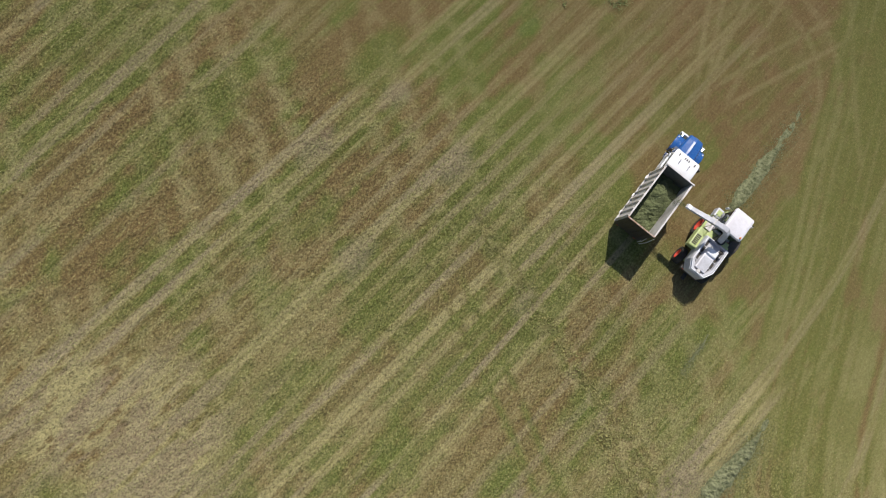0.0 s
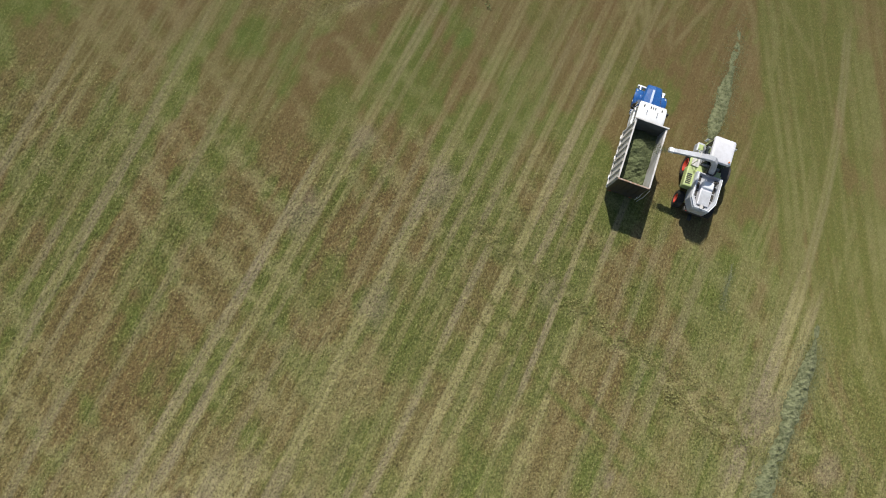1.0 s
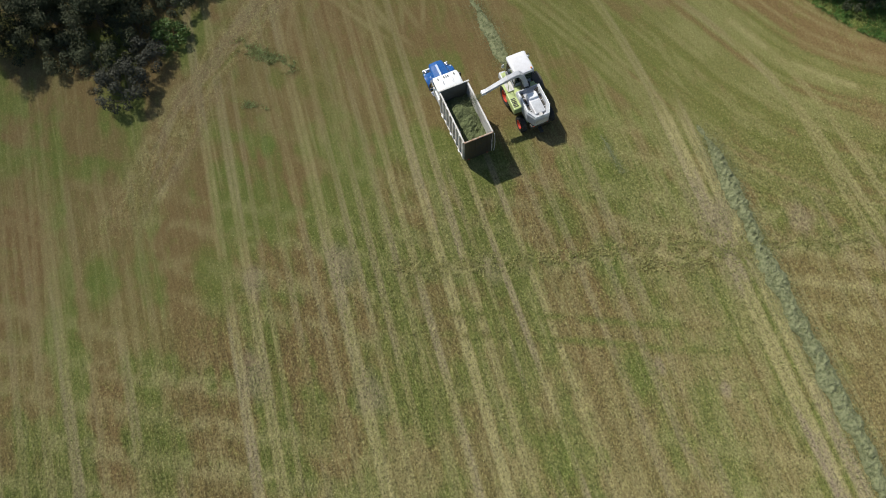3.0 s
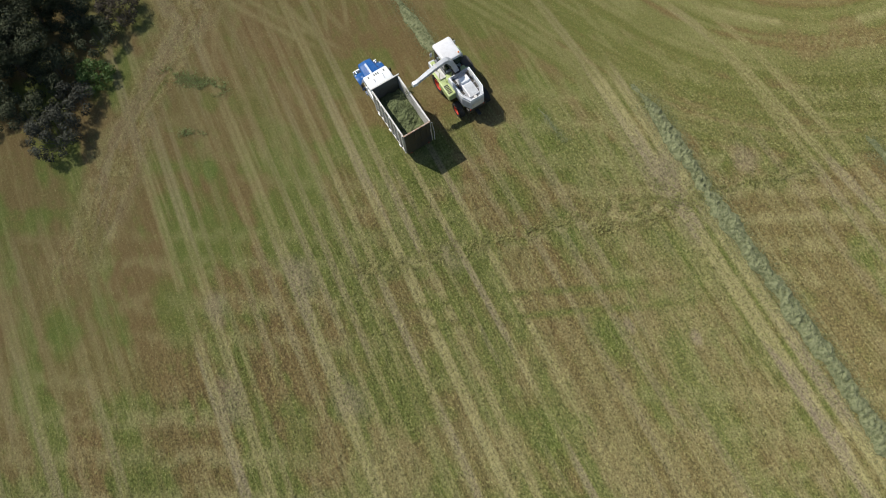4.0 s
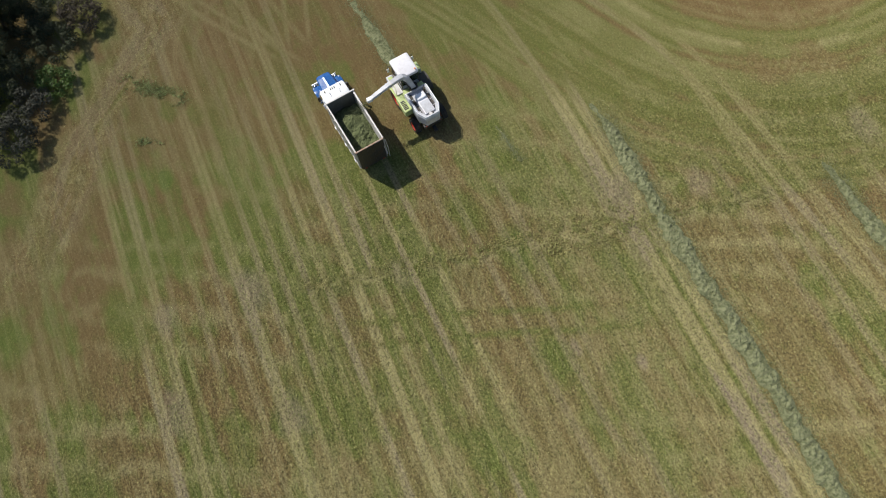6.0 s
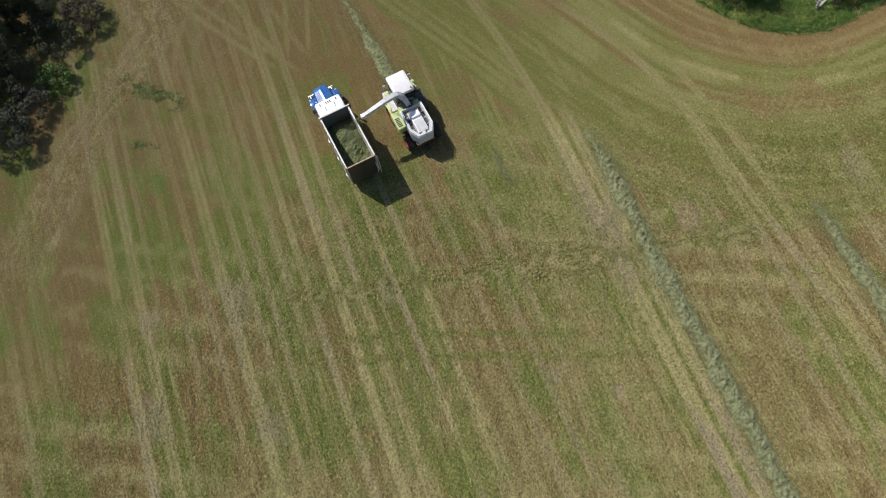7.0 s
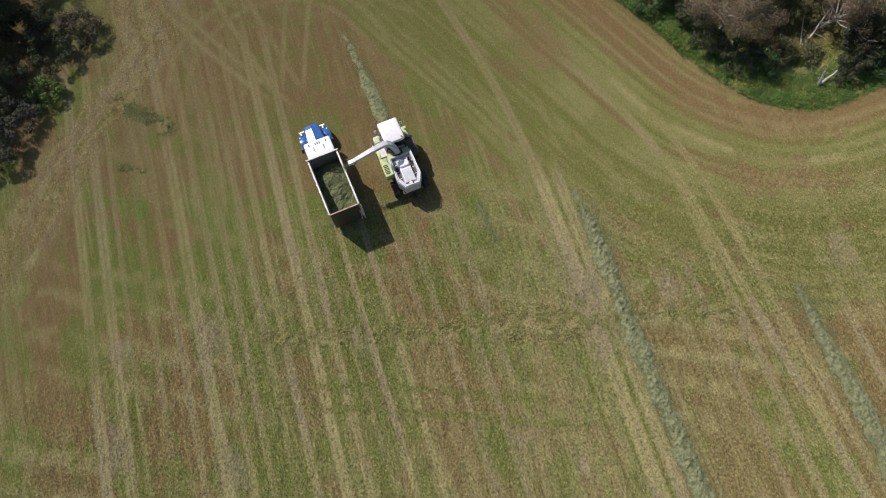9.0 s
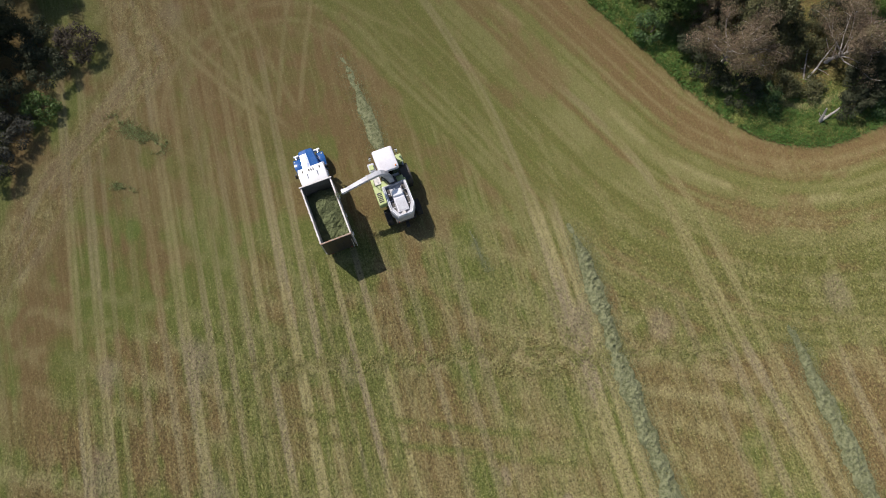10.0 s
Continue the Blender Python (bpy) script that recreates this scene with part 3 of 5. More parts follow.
# ---- the tipper truck ----
def build_truck():
    t = thing("tipper_truck", (-2.36, 12.40, 0), 4.75, "blue and white bonneted tipper truck with tall steel box", "truck")
    w, y0, y1, z0, z1 = 1.22, 0.0, 4.95, 1.12, 3.84
    for s in (-1, 1):
        part("chassis_rail", slab((s * 0.42 - 0.05, 0.25, 0.78), (s * 0.42 + 0.05, 9.0, 1.02), 0.01), DARK, t)
    for k, y in enumerate((0.9, 2.2, 3.5, 4.8, 6.6)):
        part("crossmember", slab((-0.42, y, 0.82), (0.42, y + 0.1, 0.98), 0.01), DARK, t)
    # box: floor, walls, tailgate, headboard
    part("box_floor", slab((-w, y0, z0 - 0.12), (w, y1, z0), 0.01), INNER, t)
    for s in (-1, 1):
        side = part("box_side", slab((min(s * w, s * (w - 0.06)), y0 + 0.02, z0), (max(s * w, s * (w - 0.06)), y1, z1), 0.012), STEEL, t, "pale steel box side with upright ribs")
        for k in range(8):
            y = y0 + 0.10 + k * (y1 - y0 - 0.32) / 7
            part("rib", slab((min(s * w, s * (w + 0.11)), y, z0 - 0.1), (max(s * w, s * (w + 0.11)), y + 0.11, z1 - 0.06), 0.012), STEEL, side)
        part("top_rail", slab((s * (w + 0.01) - 0.06, y0, z1 - 0.02), (s * (w + 0.01) + 0.06, y1, z1 + 0.07), 0.02), STEEL, side)
        part("bottom_rail", slab((s * (w + 0.03) - 0.07, y0, z0 - 0.2), (s * (w + 0.03) + 0.07, y1, z0 - 0.06), 0.015), STEEL, side)
        # side marker lamps and white guards along the lower edge
        for y in (0.7, 2.4, 4.2):
            part("marker_lamp", slab((min(s * (w + 0.09), s * (w + 0.17)), y, z0 - 0.14), (max(s * (w + 0.09), s * (w + 0.17)), y + 0.3, z0 - 0.02), 0.02), WHITE, side, "white marker lamp housing")
    # gate and ribs coloured dark for the shade on the truck's rear
    gate = part("tailgate", slab((-w + 0.03, y0 - 0.07, z0 - 0.34), (w - 0.03, y0, z1 - 0.05), 0.012), DARK, t, "weathered steel tailgate coloured dark for its shaded side")
    for x in (-0.8, -0.27, 0.27, 0.8):
        part("rib", slab((x - 0.05, y0 - 0.14, z0), (x + 0.05, y0 - 0.06, z1 - 0.1), 0.012), DARK, gate)
    part("top_rail", slab((-w - 0.04, y0 - 0.08, z1 - 0.03), (w + 0.04, y0 + 0.03, z1 + 0.08), 0.02), RUST, gate, "rusty tailgate rail")
    part("latch_bar", pipe([(w + 0.12, y0 - 0.12, z1 - 0.1), (w + 0.14, y0 - 0.3, 2.5), (w + 0.1, y0 - 0.3, 1.1)], 0.03), STEEL, gate, "bare steel latch bar")
    part("latch_bar", pipe([(w - 0.12, y0 - 0.16, 2.9), (w - 0.10, y0 - 0.32, 2.1), (w - 0.14, y0 - 0.32, 1.3)], 0.025), STEEL, gate)
    head = part("headboard", slab((-w, y1, z0 - 0.1), (w, y1 + 0.07, z1 + 0.16), 0.012), INNER, t, "dusty steel headboard darkened for its shaded inside")
    part("top_rail", slab((-w - 0.15, y1 - 0.02, z1 + 0.1), (w + 0.15, y1 + 0.09, z1 + 0.19), 0.02), STEEL, head)
    part("hoist", rod(bmesh.new(), (0, y1 + 0.16, 0.9), (0, y1 + 0.16, 2.6), 0.11), DARK, t)
    # rear lights, bumper, mudguards
    part("rear_bumper", slab((-1.15, -0.05, 0.62), (1.15, 0.08, 0.8), 0.02), DARK, t)
    for s in (-1, 1):
        part("tail_lamp", slab((s * 0.85 - 0.1, -0.065, 0.64), (s * 0.85 + 0.1, -0.03, 0.72), 0.01), RED, t, "red tail lamp")
        part("mudguard", slab((s * 0.95 - 0.3, 0.55, 1.03), (s * 0.95 + 0.3, 3.3, 1.07), 0.01), BLACK, t)
        wheel(t, s * 1.02, 1.25, 0.5, 0.27, WHITE, s, True)
        wheel(t, s * 1.02, 2.58, 0.5, 0.27, WHITE, s, True)
        wheel(t, s * 1.02, 8.15, 0.5, 0.29, WHITE, s)
        part("fuel_tank", rod(bmesh.new(), (s * 0.86, 3.9, 0.75), (s * 0.86, 5.2, 0.75), 0.31, n=20), CHROME, t, "polished fuel tank", smooth=True)
    # cab
    c0, c1 = 5.2, 6.85
    cab = part("cab", slab((-1.12, c0, 0.95), (1.12, c1, 1.95), 0.06), WHITE, t, "white painted steel cab")
    ring = lambda y, ww, h, zc: [Vector((x, y, zc + z)) for x, z in round_rect(ww, h, min(0.12, h * 0.45))]  # noqa: E731
    roof = part("roof", loft([ring(c0 + 0.02, 2.14, 0.20, 2.83), ring(c0 + 0.12, 2.28, 0.30, 2.85), ring(c0 + 1.0, 2.30, 0.32, 2.88), ring(c1 - 0.05, 2.24, 0.26, 2.86), ring(c1 + 0.16, 2.10, 0.12, 2.79)]), WHITE, cab, "bright white cab roof", smooth=True)
    for x in (-0.72, -0.18, 0.0, 0.18, 0.72):
        part("clearance_lamp", slab((x - 0.045, c1 - 0.32, 3.0), (x + 0.045, c1 - 0.12, 3.06), 0.02), DARK, cab, "small dark clearance lamp")
    for x in (-0.42, 0.42):
        part("horn", rod(bmesh.new(), (x, c0 + 0.75, 3.06), (x, c0 + 1.15, 3.06), 0.03, 0.06), CHROME, cab)
    for s in (-1, 1):
        for y in (c0 + 0.05, c1 - 0.3):
            part("pillar", rod(bmesh.new(), (s * 1.06, y + (0.28 if y > 6 else 0), 1.93), (s * 1.03, y, 2.76), 0.055), WHITE, cab)
        part("door_window", slab((s * 1.055 - 0.012, c0 + 0.15, 1.95), (s * 1.055 + 0.012, c1 - 0.12, 2.72), 0.005), GLASS, cab, "tinted door window")
        door = part("door", slab((s * 1.13 - 0.02, c0 + 0.2, 1.0), (s * 1.13 + 0.02, c1 - 0.1, 1.92), 0.015), WHITE, cab)
        part("door_handle", slab((s * 1.16 - 0.02, c0 + 0.3, 1.7), (s * 1.16 + 0.02, c0 + 0.5, 1.75), 0.01), CHROME, cab)
        part("mirror_arm", pipe([(s * 1.05, c1 - 0.05, 2.6), (s * 1.36, c1 - 0.02, 2.55), (s * 1.36, c1 - 0.02, 1.75), (s * 1.06, c1 - 0.05, 1.7)], 0.022), CHROME, cab)
        part("mirror", slab((s * 1.36 - 0.10, c1 - 0.08, 1.85), (s * 1.36 + 0.10, c1 + 0.0, 2.45), 0.03), DARK, cab, "dark backed wing mirror")
    shield = bmesh.new()
    vs = [shield.verts.new(p) for p in ((-1.03, c1 + 0.13, 1.93), (1.03, c1 + 0.13, 1.93), (1.0, c1 - 0.02, 2.74), (-1.0, c1 - 0.02, 2.74))]
    shield.faces.new(vs)
    bmesh.ops.solidify(shield, geom=shield.faces[:], thickness=0.02)
    part("windscreen", shield, GLASS, cab, "tinted windscreen")
    part("rear_window", slab((-0.6, c0 - 0.012, 2.0), (0.6, c0 + 0.012, 2.62), 0.005), GLASS, cab)
    # bonnet, wings, nose
    def bon(y, ww, z, ridge):
        h = ww / 2
        return [Vector(p) for p in ((-h, y, 0.95), (-h, y, z - 0.16), (-h + 0.10, y, z - 0.03), (-0.18, y, z + ridge * 0.4), (0, y, z + ridge), (0.18, y, z + ridge * 0.4), (h - 0.10, y, z - 0.03), (h, y, z - 0.16), (h, y, 0.95))]
    hood = part("bonnet", loft([bon(c1 + 0.02, 1.66, 1.98, 0.05), bon(c1 + 0.9, 1.52, 1.95, 0.07), bon(c1 + 1.85, 1.36, 1.88, 0.07), bon(c1 + 2.2, 1.26, 1.80, 0.05), bon(c1 + 2.34, 1.14, 1.62, 0.02)]), BLUE, t, "glossy blue bonnet with a centre crease")
    grille = part("grille", slab((-0.5, c1 + 2.3, 0.85), (0.5, c1 + 2.38, 1.55), 0.03), DARK, t, "dark radiator grille")
    for k in range(7):
        part("slat", slab((-0.42 + k * 0.13, c1 + 2.37, 0.9), (-0.38 + k * 0.13, c1 + 2.40, 1.5), 0.008), CHROME, grille)
    for s in (-1, 1):
        rings = []
        for k in range(9):
            a = radians(180 * k / 8)
            y, z = 8.15 - 0.80 * math.cos(a), 0.60 + 0.62 * math.sin(a) ** 0.8
            wide = 0.42 - 0.08 * abs(math.cos(a))
            rings.append([Vector((s * 1.0 + q * wide, y, z + dz)) for q, dz in ((-0.85, -0.05), (-0.8, 0.03), (-0.3, 0.07), (0.4, 0.06), (0.9, 0.0), (1.0, -0.1), (0.9, -0.14), (0.3, -0.03), (-0.4, -0.03))])
        wing = part("wing", loft(rings), BLUE, t, "rounded blue front wing", smooth=True)
        part("headlamp", rod(bmesh.new(), (s * 0.98, 8.75, 1.02), (s * 0.98, 9.02, 1.02), 0.17, 0.15, 16), CHROME, wing, "chrome ringed headlamp", smooth=True)
        part("headlamp_lens", rod(bmesh.new(), (s * 0.98, 9.02, 1.02), (s * 0.98, 9.05, 1.02), 0.135, 0.12, 16), LAMP, wing)
        part("indicator", slab((s * 1.2 - 0.06, 8.5, 1.16), (s * 1.2 + 0.06, 8.62, 1.26), 0.03), LAMP, wing)
        part("cab_step", slab((s * 1.0 - 0.2, 6.7, 0.5), (s * 1.0 + 0.2, 7.2, 0.56), 0.01), CHROME, t)
        part("air_cleaner", rod(bmesh.new(), (s * 1.02, 7.3, 1.3), (s * 1.02, 7.3, 2.0), 0.15, n=16), CHROME, t, "chrome air cleaner canister", smooth=True)
    part("bumper", slab((-1.18, 9.18, 0.5), (1.18, 9.33, 0.82), 0.04), WHITE, t, "white front bumper")
    part("exhaust_stack", rod(bmesh.new(), (-0.98, 5.12, 1.0), (-0.98, 5.12, 3.2), 0.07, n=14), CHROME, t, "chrome exhaust stack", smooth=True)
    part("toolbox", slab((-1.25, 3.3, 0.5), (-0.75, 3.75, 0.9), 0.02), WHITE, t)
    return t


def build_load():
    """A heap of chopped grass between the box walls, highest under the spout."""
    nx, ny = 60, 130
    x, y = np.meshgrid(np.linspace(-1.15, 1.15, nx), np.linspace(0.01, 4.94, ny))
    heap = 2.05 + 0.66 * np.exp(-((y - 3.6) / 1.25) ** 2 - ((x + 0.15) / 1.0) ** 2) + 0.35 * np.exp(-((y - 2.2) / 0.8) ** 2 - ((x - 0.2) / 0.8) ** 2)
    heap = heap + 0.40 * (fbm(x * 1.6 + 9, y * 1.6, 61, 4) - 0.5) + 0.16 * (fbm(x * 6, y * 6, 62, 3) - 0.5)
    z = np.clip(heap, 1.2, 3.5).ravel()
    co = np.stack([x.ravel(), y.ravel(), z], 1)
    i = (np.arange(ny - 1)[:, None] * nx + np.arange(nx - 1)[None, :]).ravel()
    faces = np.stack([i, i + 1, i + nx + 1, i + nx], 1)
    base = co[[0, nx - 1, nx * ny - 1, nx * (ny - 1)]]
    me = bpy.data.meshes.new("chopped_grass")
    me.from_pydata(co.tolist(), [], faces.tolist())
    bm = bmesh.new()
    bm.from_mesh(me)
    rim = [e for e in bm.edges if e.is_boundary]
    low = bmesh.ops.extrude_edge_only(bm, edges=rim)["geom"]
    for v in low:
        if isinstance(v, bmesh.types.BMVert):
            v.co.z = 1.122
    bmesh.ops.holes_fill(bm, edges=[e for e in bm.edges if e.is_boundary])
    bmesh.ops.recalc_face_normals(bm, faces=bm.faces)
    bm.to_mesh(me)
    bm.free()
    me.materials.append(FODDER)
    ob = new("chopped_grass", me)
    ob.matrix_world = truck.matrix_world.copy()
    return tagged(ob, "heap of freshly chopped dark green grass in the truck box", "fodder", kind="stuff")


FODDER = surface("chopped_fodder", (0.118, 0.138, 0.060), 0.95, other=(0.075, 0.092, 0.036), scale=2.0, grain=26, bump=0.05)
truck = build_truck()
load = build_load()


# ---- the forage harvester ----
def build_harvester():
    t = thing("forage_harvester", (3.47, 13.01, 0), 4.3, "lime green and white forage harvester with raised curved spout", "harvester")
    for s in (-1, 1):
        wheel(t, s * 1.30, 3.90, 0.94, 0.68, RED, s)
        wheel(t, s * 1.28, 1.05, 0.68, 0.52, RED, s)
    part("chassis", slab((-0.72, 0.35, 0.75), (0.72, 5.0, 1.25), 0.04), DARK, t, "dark steel chassis")
    part("front_axle", rod(bmesh.new(), (-1.1, 3.9, 0.94), (1.1, 3.9, 0.94), 0.16), DARK, t)
    part("rear_axle", rod(bmesh.new(), (-1.1, 1.05, 0.68), (1.1, 1.05, 0.68), 0.12), DARK, t)
    part("body", slab((-0.98, 0.7, 1.2), (0.98, 3.75, 2.05), 0.05), LIME, t, "lime green machine body")
    # engine hood: eight sided tub with a raised pale lid and hand rails
    def tub(z, grow, ys=0.0):
        a, b, y0, y1, c = 1.02 + grow, 0.62 + grow, 0.05 - grow + ys, 3.05 + grow * 0.5, 0.75
        return [Vector(p) for p in ((-b, y0, z), (b, y0, z), (a, y0 + c, z), (a, y1, z), (-a, y1, z), (-a, y0 + c, z))]
    hood = part("engine_hood", loft([tub(1.25, -0.06, 0.1), tub(1.5, 0.0), tub(2.5, 0.02, 0.06), tub(2.62, -0.05, 0.1), tub(2.62, -0.2, 0.1), tub(2.3, -0.24, 0.1)]), PALE, t, "pale grey engine hood with sloping rear")
    part("lid", slab((-0.50, 0.40, 2.28), (0.50, 2.2, 2.72), 0.06, (0.92, 0.94)), OFFWHITE, hood, "light grey raised engine lid")
    part("intake_box", slab((-0.46, 1.75, 2.3), (0.46, 2.45, 2.90), 0.10, (0.92, 0.8)), WHITE, hood, "white air intake box")
    part("intake_screen", slab((-0.38, 0.55, 2.70), (0.38, 1.62, 2.735), 0.01), PALE, hood, "fine grey intake screen")
    part("rear_grille", slab((-0.5, 0.05, 1.65), (0.5, 0.14, 2.15), 0.015), STEEL, hood, "steel radiator grille")
    for s in (-1, 1):
        part("side_vent", slab((s * 0.72 - 0.20, 0.62, 2.30), (s * 0.72 + 0.20, 2.85, 2.345), 0.01), DARK, hood, "dark side vent")
        for k in range(3):
            part("vent_bar", slab((s * 0.72 - 0.19, 1.05 + k * 0.62, 2.345), (s * 0.72 + 0.19, 1.11 + k * 0.62, 2.375), 0.005), PALE, hood)
        rail = [(s * 0.60, 0.16, 2.60), (s * 0.60, 0.16, 2.72), (s * 0.97, 0.86, 2.74), (s * 0.97, 2.3, 2.74), (s * 0.96, 2.92, 2.74), (s * 0.96, 2.92, 2.58)]
        hr = part("hand_rail", pipe(rail, 0.03), WHITE, hood, "white tubular hand rail")
        for y in (0.85, 1.9):
            part("rail_post", rod(bmesh.new(), (s * 0.97, y, 2.58), (s * 0.97, y, 2.74), 0.025), WHITE, hood)
    part("hand_rail", pipe([(-0.60, 0.16, 2.72), (0.60, 0.16, 2.72)], 0.03), WHITE, hood)
    part("gear", slab((-0.16, 0.26, 2.29), (0.22, 0.40, 2.66), 0.03), DARK, hood)
    part("cooling_rotor", rod(bmesh.new(), (-0.05, 0.32, 2.62), (-0.05, 0.32, 2.72), 0.15, n=16), STEEL, hood)
    part("exhaust", rod(bmesh.new(), (0.55, 2.45, 2.4), (0.55, 2.45, 3.1), 0.09, n=14), DARK, t, "dark exhaust pipe", smooth=True)
    # side panels, wide and lime green on the left
    SIDE = {-1: 1.72, 1: 1.12}
    for s in (-1, 1):
        panel = part("side_panel", slab((min(s * 0.95, s * SIDE[s]), 1.75, 1.35), (max(s * 0.95, s * SIDE[s]), 3.5, 2.06), 0.10, (0.94, 0.98)), LIME, t, "lime green side panel")
        part("panel_grille", slab((s * (SIDE[s] - 0.32) - 0.2, 2.0, 2.03), (s * (SIDE[s] - 0.32) + 0.2, 2.85, 2.09), 0.01), DARK, panel, "dark green slatted grille")
        for k in range(5):
            part("slat", slab((s * (SIDE[s] - 0.32) - 0.19, 2.08 + k * 0.15, 2.09), (s * (SIDE[s] - 0.32) + 0.19, 2.12 + k * 0.15, 2.12), 0.005), LIME, panel)
        fend = []
        for k in range(7):
            a = radians(25 + 130 * k / 6)
            y, z = 3.9 - 1.06 * math.cos(a), 0.94 + 1.06 * math.sin(a)
            fend.append([Vector((s * 1.30 + q * 0.38, y, z + dz)) for q, dz in ((-1, 0), (1, 0), (1, 0.05), (-1, 0.05))])
        part("fender", loft(fend), LIME if s < 0 else DARK, t, "curved wheel fender", smooth=True)
        part("front_tank", slab((min(s * 0.9, s * 1.5), 4.75, 1.45), (max(s * 0.9, s * 1.5), 5.55, 2.2), 0.10), LIME if s > 0 else PALE, t, "pale step box beside the cab")
        part("front_tank_lid", slab((s * 1.2 - 0.2, 4.9, 2.2), (s * 1.2 + 0.2, 5.35, 2.26), 0.03), LIME, t)
    # walkway, ladder and mirrors
    part("walkway", slab((-1.5, 3.55, 2.03), (-0.9, 4.75, 2.08), 0.01), STEEL, t)
    part("walkway_rail", pipe([(-1.48, 3.6, 2.08), (-1.48, 3.6, 3.0), (-1.48, 4.7, 3.0), (-1.48, 4.7, 2.08)], 0.025), LIME, t)
    lad = part("ladder", pipe([(1.32, 4.6, 0.6), (1.38, 4.6, 1.7), (1.36, 4.6, 2.15), (1.36, 5.0, 2.15), (1.38, 5.0, 1.7), (1.32, 5.0, 0.6)], 0.03), WHITE, t, "white boarding ladder")
    for k in range(5):
        part("rung", slab((1.28, 4.6, 0.62 + k * 0.28), (1.44, 5.0, 0.66 + k * 0.28), 0.01), STEEL, lad)
    # cab
    c0, c1 = 3.85, 5.65
    cab = part("cab", slab((-0.80, c0, 1.75), (0.80, c1 - 0.1, 2.15), 0.05), PALE, t, "glazed driver's cab")
    ring = lambda z, g: [Vector((x, (c0 + c1) / 2 + y, z)) for x, y in round_rect(1.72 - 2 * g, c1 - c0 + 0.25 - 2 * g, 0.16)]  # noqa: E731
    part("roof", loft([ring(3.50, 0.06), ring(3.56, 0.0), ring(3.70, 0.0), ring(3.79, 0.05), ring(3.83, 0.16)]), OFFWHITE, cab, "smooth white cab roof", smooth=True)
    for s in (-1, 1):
        for y in (c0 + 0.06, c1 - 0.16):
            part("pillar", rod(bmesh.new(), (s * 0.77, y, 2.1), (s * 0.77, y, 3.52), 0.05), DARK, cab)
        part("side_window", slab((s * 0.78 - 0.01, c0 + 0.1, 2.15), (s * 0.78 + 0.01, c1 - 0.2, 3.5), 0.004), GLASS, cab, "tinted side window")
        part("mirror_arm", pipe([(s * 0.8, c1 - 0.2, 3.45), (s * 1.15, c1 - 0.1, 3.4), (s * 1.15, c1 - 0.1, 2.9)], 0.022), DARK, cab)
        part("mirror", slab((s * 1.15 - 0.10, c1 - 0.16, 2.7), (s * 1.15 + 0.10, c1 - 0.08, 3.15), 0.03), WHITE, cab, "white backed mirror")
        part("work_lamp", slab((s * 0.6 - 0.1, c1 + 0.02, 3.42), (s * 0.6 + 0.1, c1 + 0.1, 3.52), 0.02), LAMP, cab)
    part("windscreen", slab((-0.74, c1 - 0.16, 2.1), (0.74, c1 - 0.14, 3.5), 0.004), GLASS, cab, "tinted windscreen")
    part("rear_window", slab((-0.74, c0 + 0.02, 2.4), (0.74, c0 + 0.04, 3.5), 0.004), GLASS, cab)
    part("seat", slab((-0.28, 4.3, 2.15), (0.28, 4.85, 2.65), 0.08), BLACK, cab)
    part("seat_back", slab((-0.28, 4.2, 2.6), (0.28, 4.35, 3.2), 0.06), BLACK, cab)
    part("beacon", rod(bmesh.new(), (0.62, c0 + 0.1, 3.8), (0.62, c0 + 0.1, 3.95), 0.06, n=12), AMBER, cab, "amber beacon")
    # crop intake under the cab
    part("feed_housing", slab((-0.62, 4.7, 0.55), (0.62, 6.0, 1.55), 0.06, (0.9, 1)), LIME, t, "lime green feed housing")
    # spout: turret, neck, arching tube and end flap
    part("turret", rod(bmesh.new(), (0, 3.32, 2.0), (0, 3.32, 2.75), 0.42, 0.34, 20), DARK, t, "dark spout turret", smooth=True)
    path = []
    for k in range(15):
        s = k / 14
        ang = s * math.pi * 0.5
        x = -0.05 - 3.75 * s ** 1.25
        y = 3.32 + 0.16 * math.sin(min(s * 2.4, 1) * math.pi / 2) - 0.34 * max(s - 0.30, 0) / 0.70
        z = 2.6 + 1.98 * math.sin(min(s * 3.0, 1) * math.pi / 2) - 0.25 * max(s - 0.55, 0) ** 1.5 / 0.3
        path.append(Vector((x, y, z)))
    rings = []
    for k, p in enumerate(path):
        way = (path[min(k + 1, 14)] - path[max(k - 1, 0)]).normalized()
        out = Vector((0, 1, 0)) - way * way.y
        out.normalize()
        up = way.cross(out)
        wide, deep = 0.50 - 0.013 * k, 0.42 - 0.010 * k
        rings.append([p + out * a * wide / 2 + up * b * deep / 2 for a, b in ((-1, -0.8), (-0.8, -1), (0.8, -1), (1, -0.8), (1, 0.8), (0.8, 1), (-0.8, 1), (-1, 0.8))])
    spout = part("spout", loft(rings), PALE, t, "long pale grey curved spout")
    tip = path[-1]
    part("flap", slab((tip.x - 0.42, tip.y - 0.17, tip.z - 0.20), (tip.x + 0.02, tip.y + 0.17, tip.z + 0.14), 0.03, (0.8, 1)), WHITE, spout, "white deflector flap")
    part("ram", rod(bmesh.new(), path[9] + Vector((0, -0.2, 0.2)), path[13] + Vector((0, -0.16, 0.16)), 0.03), PALE, spout)
    part("seam", slab((path[8].x - 0.04, path[8].y - 0.24, path[8].z - 0.2), (path[8].x + 0.04, path[8].y + 0.24, path[8].z + 0.22), 0.01), STEEL, spout)
